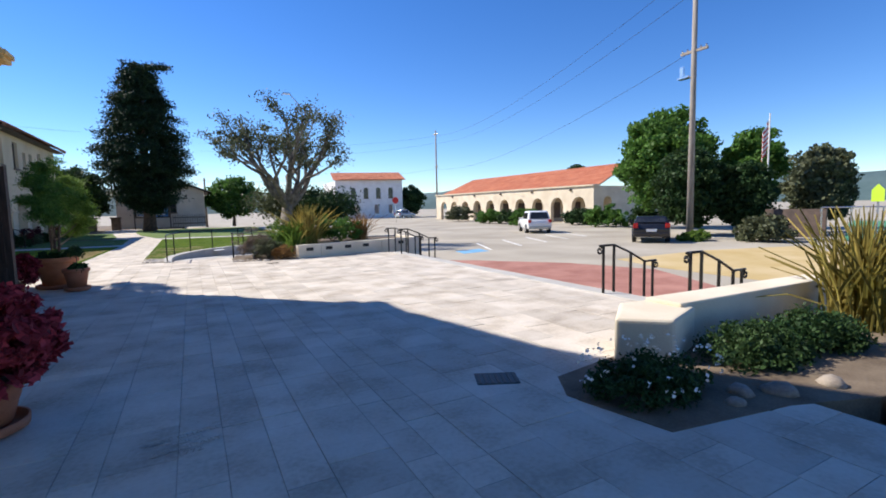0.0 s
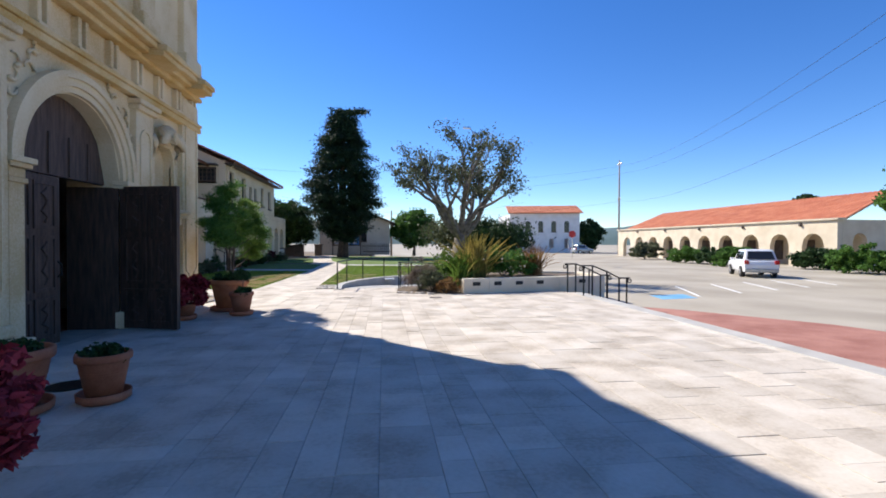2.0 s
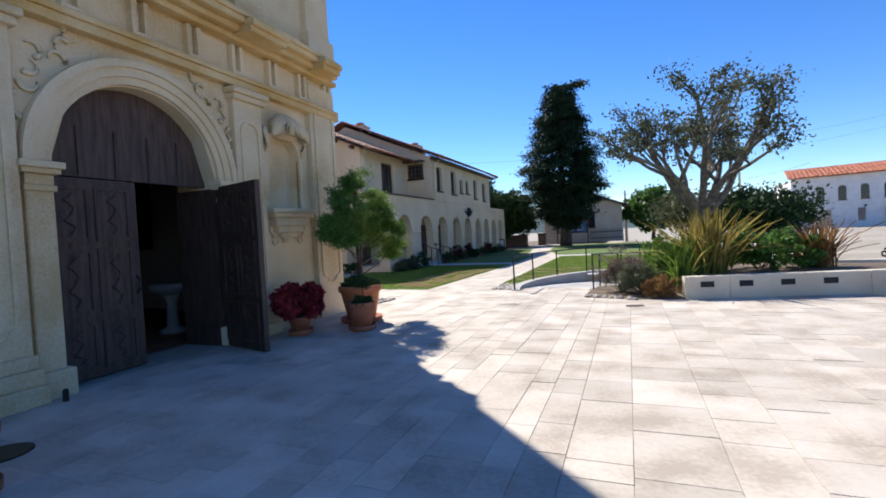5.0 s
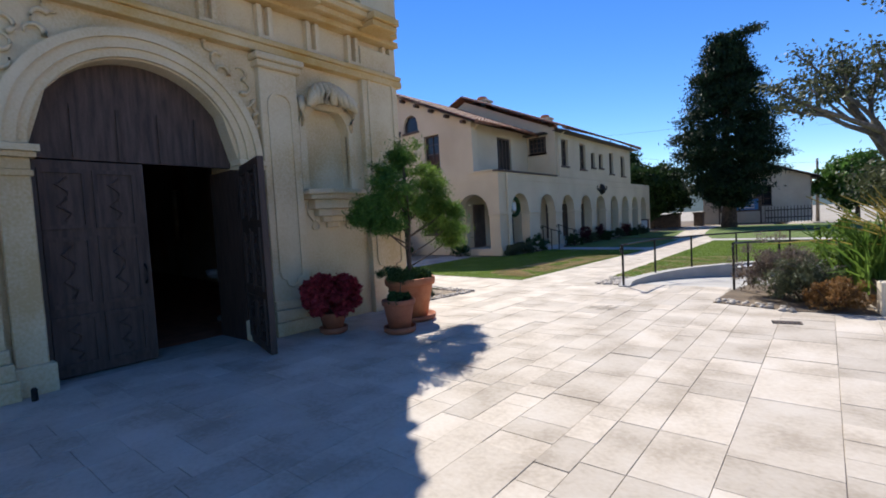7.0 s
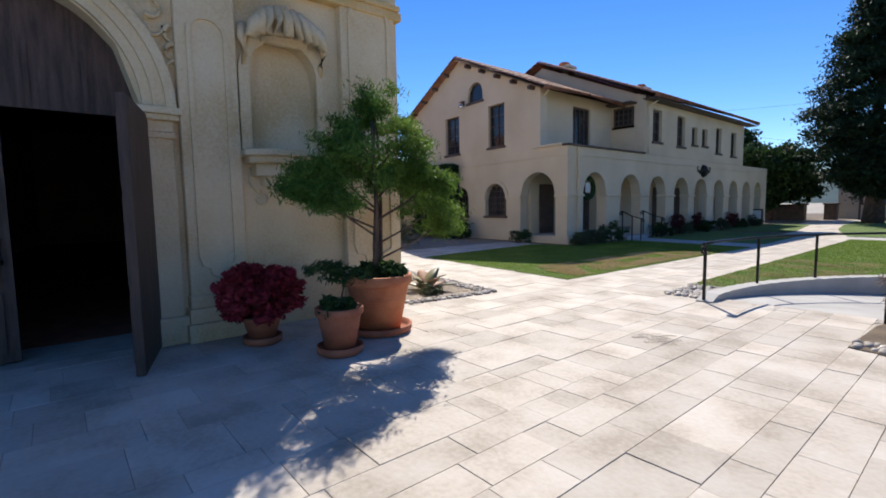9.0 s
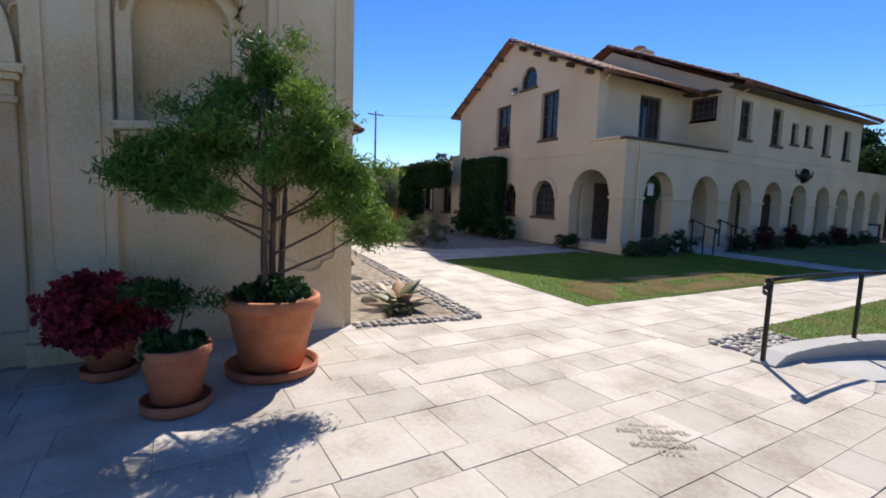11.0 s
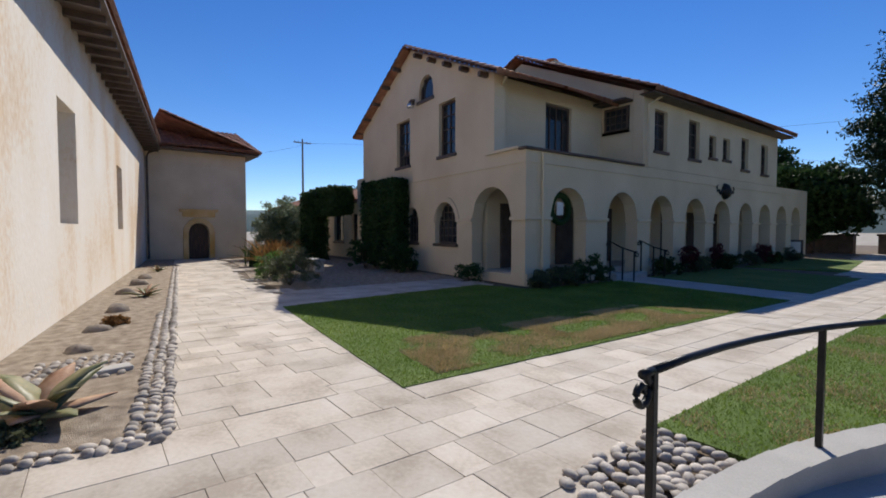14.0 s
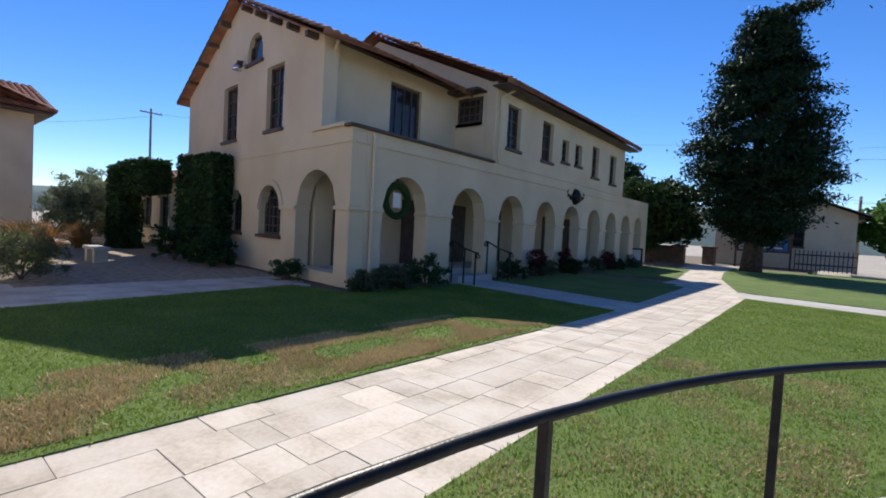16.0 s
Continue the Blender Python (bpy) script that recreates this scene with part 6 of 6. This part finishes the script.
# fenced green court
sheet("sports_court", [(33, -4), (60, 6), (66, -14), (36, -14)], -0.45, -0.435, COURTGREEN, "green painted sports court", "court")
cf = thing("court_fence", "chain-link court fence with dark screen panels", "fence")
for k in range(12):
    x, y = 32.3 + k * 0.35, -3.3 - k * 1.1
    part("post", tube(bmesh.new(), [(x, y, -0.45), (x, y, 1.3)], 0.04), CHROME, cf)
part("top_rail", tube(bmesh.new(), [(32.3, -3.3, 1.28), (36.2, -15.5, 1.28)], 0.03), CHROME, cf)
part("screen", boxes((32.6, 32.7, -3.4, -0.5, -0.3, 1.2)), TRIMWOOD, cf)
fh = thing("low_house", "small distant house with a pale gable roof", "house", 66, -2, -0.45)
part("wall", boxes((-3, 3, -3, 3, 0, 2.4)), WHITE, fh)
tiled_slope("roof", (-3.6, -3.5, 2.3), (-3.6, 3.5, 2.3), (3.6, 0), 1.2, "y", fh, ROOF, 0.5)
tiled_slope("roof", (3.6, 3.5, 2.3), (3.6, -3.5, 2.3), (-3.6, 0), 1.2, "y", fh, ROOF, 0.5)

# far wooded hills, one ridge right round the north
V, F = [], []
for k in range(81):
    a = radians(-130 + 245 * k / 80)
    h = 26 + 16 * noise.noise(Vector((k * 0.23, 1.7, 0))) + 7 * noise.noise(Vector((k * 0.8, 4.2, 0)))
    for r, z in ((560, -1.0), (600, h * 0.6), (660, h), (760, -1.0)):
        V.append((r * math.sin(a), r * math.cos(a), z))
for k in range(80):
    for j in range(3):
        q = k * 4 + j
        F.append((q, q + 1, q + 5, q + 4))
tagged(raw_mesh("backdrop_hills", V, F, HILL, smooth=True), "distant hazy wooded hills", "hills", kind="structure")

# ---- gravel bed beside the church ----
bed = sheet("gravel_bed", [(0.1, 0.0), (0.3, 1.7), (-14, 3.5), (-24, 4.8), (-24, 3.4)], -0.2, 0.008, GRAVEL, "raked tan gravel bed along the church wall", "gravel bed")


def agave(x, y, s, n, seed, label, wide=1.6):
    e = thing("agave_plant", label, "succulent", x, y, 0.0)
    g = random.Random(seed)
    for k in range(n):
        a = 6.283 * k / n + g.uniform(-0.3, 0.3)
        up = g.uniform(0.15, 1.1)
        L = s * g.uniform(0.6, 1.0)
        bm = bmesh.new()
        V = []
        for t, w in ((0, 0.05), (0.3, 0.07), (0.7, 0.045), (1, 0.004)):
            r, z = L * t * math.cos(up * (1 - 0.35 * t)), 0.03 + L * t * math.sin(up * (1 - 0.5 * t))
            c = Vector((r * math.cos(a), r * math.sin(a), z))
            sd = Vector((-math.sin(a), math.cos(a), 0)) * w * s * wide
            V.append([bm.verts.new(c - sd), bm.verts.new(c - Vector((0, 0, 0.03 * w / 0.07))), bm.verts.new(c + sd), bm.verts.new(c + Vector((0, 0, 0.012)))])
        for p, q in zip(V, V[1:]):
            for i in range(4):
                bm.faces.new((p[i], p[(i + 1) % 4], q[(i + 1) % 4], q[i]))
        part("leaf", bm, DEADLEAF if k % 3 == 0 else SUCCULENT, e, smooth=True)
    return e


agave(-0.65, 1.0, 0.72, 13, 301, "agave with dried tan outer leaves in gravel", 2.9)
agave(-8.6, 2.35, 0.5, 14, 302, "small agave with dry leaves in gravel")
agave(-16.0, 3.3, 0.5, 12, 303, "green agave in the gravel bed")
shrub("succulent_mat", -0.25, 0.8, 0.0, 0.2, 0.24, 0.1, 40, 40, 0.04, LEAF_GREY, "grey-green mat of small succulents", 304, 0.6, 0.06)
shrub("succulent_mat", -5.0, 1.7, 0.0, 0.25, 0.25, 0.1, 30, 40, 0.05, LEAF_BRONZE, "brown mat of small succulents", 305, 0.6, 0.06)


def boulder(x, y, s, seed, label="rounded brown boulder resting in gravel"):
    bm = bmesh.new()
    bmesh.ops.create_icosphere(bm, subdivisions=2, radius=1.0)
    for v in bm.verts:
        n = 1 + 0.28 * noise.noise(v.co * 1.3 + Vector((seed, 0, 0)))
        v.co = Vector((v.co.x * s * n, v.co.y * s * 0.8 * n, max(-0.25, v.co.z) * s * 0.62 * n))
    ob = finish("boulder", bm, ROCK, smooth=True)
    ob.location = (x, y, 0.0)
    ob.rotation_euler = (0, 0, seed)
    tagged(ob, label, "rock")


for k, (x, y, s) in enumerate(((-3.2, 1.2, 0.17), (-4.6, 1.4, 0.2), (-6.6, 1.75, 0.26), (-9.4, 2.0, 0.24), (-11.5, 2.4, 0.28), (-13.4, 2.7, 0.25), (-1.2, 0.75, 0.17))):
    boulder(x, y, s, k + 1)
for k, (x, y, s) in enumerate(((8.3, -12.85, 0.13), (8.6, -13.0, 0.16), (8.05, -12.95, 0.1), (9.2, -13.15, 0.13), (13.4, -13.2, 0.2), (14.2, -13.4, 0.26), (15.2, -13.5, 0.25), (12.7, -13.3, 0.18))):
    boulder(x, y, s, k + 20, "pale rounded boulder edging the garden bed")
plq = thing("bed_plaque", "small pale plaque lying in the gravel", "plaque", -1.9, 1.5, 0.0, 10)
part("plate", bev(boxes((-0.1, 0.1, -0.22, 0.22, 0.0, 0.06)), 0.01, 1), CONCRETE, plq)
box_ = thing("utility_cover", "pale plastic utility cover in the lawn", "cover", 5.05, 7.9, 0.0, 20)
part("lid", bev(boxes((-0.2, 0.2, -0.28, 0.28, 0, 0.03)), 0.01, 1), WHITE, box_)

# ---- cobbles ----
g = random.Random(77)


def pebble_mesh(seed):
    bm = bmesh.new()
    bmesh.ops.create_uvsphere(bm, u_segments=7, v_segments=4, radius=1.0)
    for v in bm.verts:
        n = 1 + 0.15 * noise.noise(v.co * 1.1 + Vector((seed * 3.1, 0, 0)))
        v.co = v.co * n
    me = bpy.data.meshes.new("cobble")
    bm.to_mesh(me)
    bm.free()
    me.shade_smooth()
    me.materials.append(COBBLE)
    return me


PEB = [pebble_mesh(k) for k in range(6)]
spots = []
edge = lambda x: 1.92 - 0.128 * x
y = 0.06
while y < 1.84:
    for k in range(2):
        spots.append((0.16 + 0.14 * y - 0.12 * k + g.uniform(-0.015, 0.015), y + g.uniform(-0.02, 0.02)))
    y += 0.105
x = 0.3
while x > -18.0:
    for k in range(3 if x > -6 else 2):
        spots.append((x + g.uniform(-0.02, 0.02), edge(x) - 0.06 - 0.115 * k + g.uniform(-0.015, 0.015)))
    x -= 0.115
x = -1.75
while x > -2.75:
    yy = 0.5 - 0.147 * x
    while yy < edge(x) - 0.45:
        spots.append((x + g.uniform(-0.02, 0.02), yy + g.uniform(-0.02, 0.02)))
        yy += 0.12
    x -= 0.115
for _ in range(420):
    u, v = g.random(), g.random()
    spots.append((2.52 + 0.68 * u, 3.74 - 0.05 * u + 1.22 * v))
for _ in range(60):
    a = g.uniform(0, 1)
    spots.append((5.3 + 1.1 * a + g.uniform(-0.1, 0.1), 2.3 - 0.5 * a + g.uniform(-0.15, 0.15)))
keep = []
for s in spots:
    if all((s[0] - q[0]) ** 2 + (s[1] - q[1]) ** 2 > 0.0052 for q in keep[-260:]):
        keep.append(s)
near = sorted(keep, key=lambda s: (s[0] - 2.5) ** 2 + (s[1] - 2.5) ** 2)
for i, (x, y) in enumerate(near[:300]):
    o = new("cobble", PEB[i % 6])
    o.parent = bed
    o.matrix_basis = pose(x, y, 0.012, g.uniform(-12, 12), g.uniform(-12, 12), g.uniform(0, 180)) @ Matrix.Diagonal((g.uniform(0.05, 0.075), g.uniform(0.038, 0.052), g.uniform(0.025, 0.04), 1))
V, F = [], []
for x, y in near[300:]:
    b = len(V)
    a, rx, ry = g.uniform(0, 3.14), g.uniform(0.05, 0.07), g.uniform(0.036, 0.05)
    V.append((x, y, 0.045))
    for r, z in ((0.7, 0.034), (1.0, 0.005)):
        for k in range(7):
            t = 6.283 * k / 7
            px, py = rx * r * math.cos(t), ry * r * math.sin(t)
            V.append((x + px * math.cos(a) - py * math.sin(a), y + px * math.sin(a) + py * math.cos(a), z))
    for k in range(7):
        F += [(b, b + 1 + k, b + 1 + (k + 1) % 7), (b + 1 + k, b + 8 + k, b + 8 + (k + 1) % 7, b + 1 + (k + 1) % 7)]
tagged(raw_mesh("cobbles", V, F, COBBLE_FAR, bed, smooth=True), kind="stuff")

# ---- flagstones: uneven courses with staggered joints ----
PLAZA = [(-0.02, -22), (8.9, -22), (8.5, -13.5), (7.1, -13.05), (6.9, -12.1), (7.9, -11.6), (10.86, -11.4), (10.86, 1.2), (10.2, 3.4), (5.4, 4.0), (2.45, 3.95), (2.47, 4.8), (2.45, 9), (2.4, 13), (2.35, 20), (1.2, 26), (-1.0, 44), (-3.5, 44), (-1.2, 27), (0.38, 21.7), (0.6, 16), (0.7, 13.7), (0.48, 3.86), (-5.3, 4.5), (-5.85, 10.5), (-7.6, 10.5), (-7.1, 4.75), (-11.2, 5.05), (-18, 5.9), (-24, 6.6), (-24, 5.0), (-14, 3.72), (0.45, 1.87), (0.2, 0.0)]
SKIP = [[(5.2, 4.4), (5.3, 3.4), (5.25, 2.1), (6.35, 1.75), (7.35, 1.78), (8.2, 1.93), (11, 2.5), (11, 5)]]

stones = []
g = random.Random(99)
x = -29.3
while x < 10.86:
    w = g.choice((0.25, 0.3, 0.4, 0.45, 0.45, 0.6))
    y = -22 + g.uniform(0, 0.5)
    while y < 44:
        if -20 > y or y > 26:
            l = 1.2
        else:
            l = g.choice((0.25, 0.3, 0.45, 0.45, 0.6, 0.75, 0.9))
        if y < -16 or (x < -8 and not 2 < y < 7) or (y > 4.2 and x > 2.5) or (y > 11 and x < -4.2):
            y += l
            continue
        cx, cy = x + w / 2, y + l / 2
        j = 0.002
        corners = [(x + j, y + j), (x + w - j, y + j), (x + w - j, y + l - j), (x + j, y + l - j)]
        ins = [inside(PLAZA, *c) and not any(inside(k, *c) for k in SKIP) for c in corners]
        if all(ins):
            stones.append((cx, cy, corners))
        elif any(ins) and not (cy > 3.2 and cx > 2.5):
            stones.append((cx, cy, corners))
        elif any(ins):
            # cut against the nearest edge by shrinking towards the inner corner
            c0 = corners[ins.index(True)]
            ring = []
            for c, ok in zip(corners, ins):
                if ok:
                    ring.append(c)
                else:
                    lo, hi = 0.0, 1.0
                    for _ in range(12):
                        m = (lo + hi) / 2
                        q = (c0[0] + (c[0] - c0[0]) * m, c0[1] + (c[1] - c0[1]) * m)
                        if inside(PLAZA, *q) and not any(inside(k, *q) for k in SKIP):
                            lo = m
                        else:
                            hi = m
                    ring.append((c0[0] + (c[0] - c0[0]) * lo, c0[1] + (c[1] - c0[1]) * lo))
            stones.append((cx, cy, ring))
        y += l
    x += w
stones.sort(key=lambda s: max(abs(s[0] - 4.0) / 1.2, abs(s[1] + 2.5) / 2.2))
V, F = [], []
for i, (cx, cy, ring) in enumerate(stones):
    z = g.uniform(-0.003, 0.003)
    tx, ty = g.uniform(-0.002, 0.002), g.uniform(-0.002, 0.002)
    if i < 300:
        v = [(p[0] - cx, p[1] - cy, -0.05) for p in ring]
        t = [(cx + (p[0] - cx) * 0.993 - cx, cy + (p[1] - cy) * 0.993 - cy, z + tx * (p[0] - cx) + ty * (p[1] - cy)) for p in ring]
        lo = [(p[0] - cx, p[1] - cy, z - 0.003) for p in ring]
        o = raw_mesh("flagstone", v + lo + t, [(8, 9, 10, 11)] + [(4 + k, 4 + (k + 1) % 4, 8 + (k + 1) % 4, 8 + k) for k in range(4)] + [(k, (k + 1) % 4, 4 + (k + 1) % 4, 4 + k) for k in range(4)], SLAB, plaza)
        o.location = (cx, cy, 0)
    else:
        b = len(V)
        V += [(p[0], p[1], -0.05) for p in ring] + [(p[0], p[1], z - 0.003) for p in ring] + [(cx + (p[0] - cx) * 0.993, cy + (p[1] - cy) * 0.993, z) for p in ring]
        F += [(b + 8, b + 9, b + 10, b + 11)] + [(b + 4 + k, b + 4 + (k + 1) % 4, b + 8 + (k + 1) % 4, b + 8 + k) for k in range(4)] + [(b + k, b + (k + 1) % 4, b + 4 + (k + 1) % 4, b + 4 + k) for k in range(4)]
tagged(raw_mesh("flagstones", V, F, SLAB_FAR, plaza), kind="stuff")
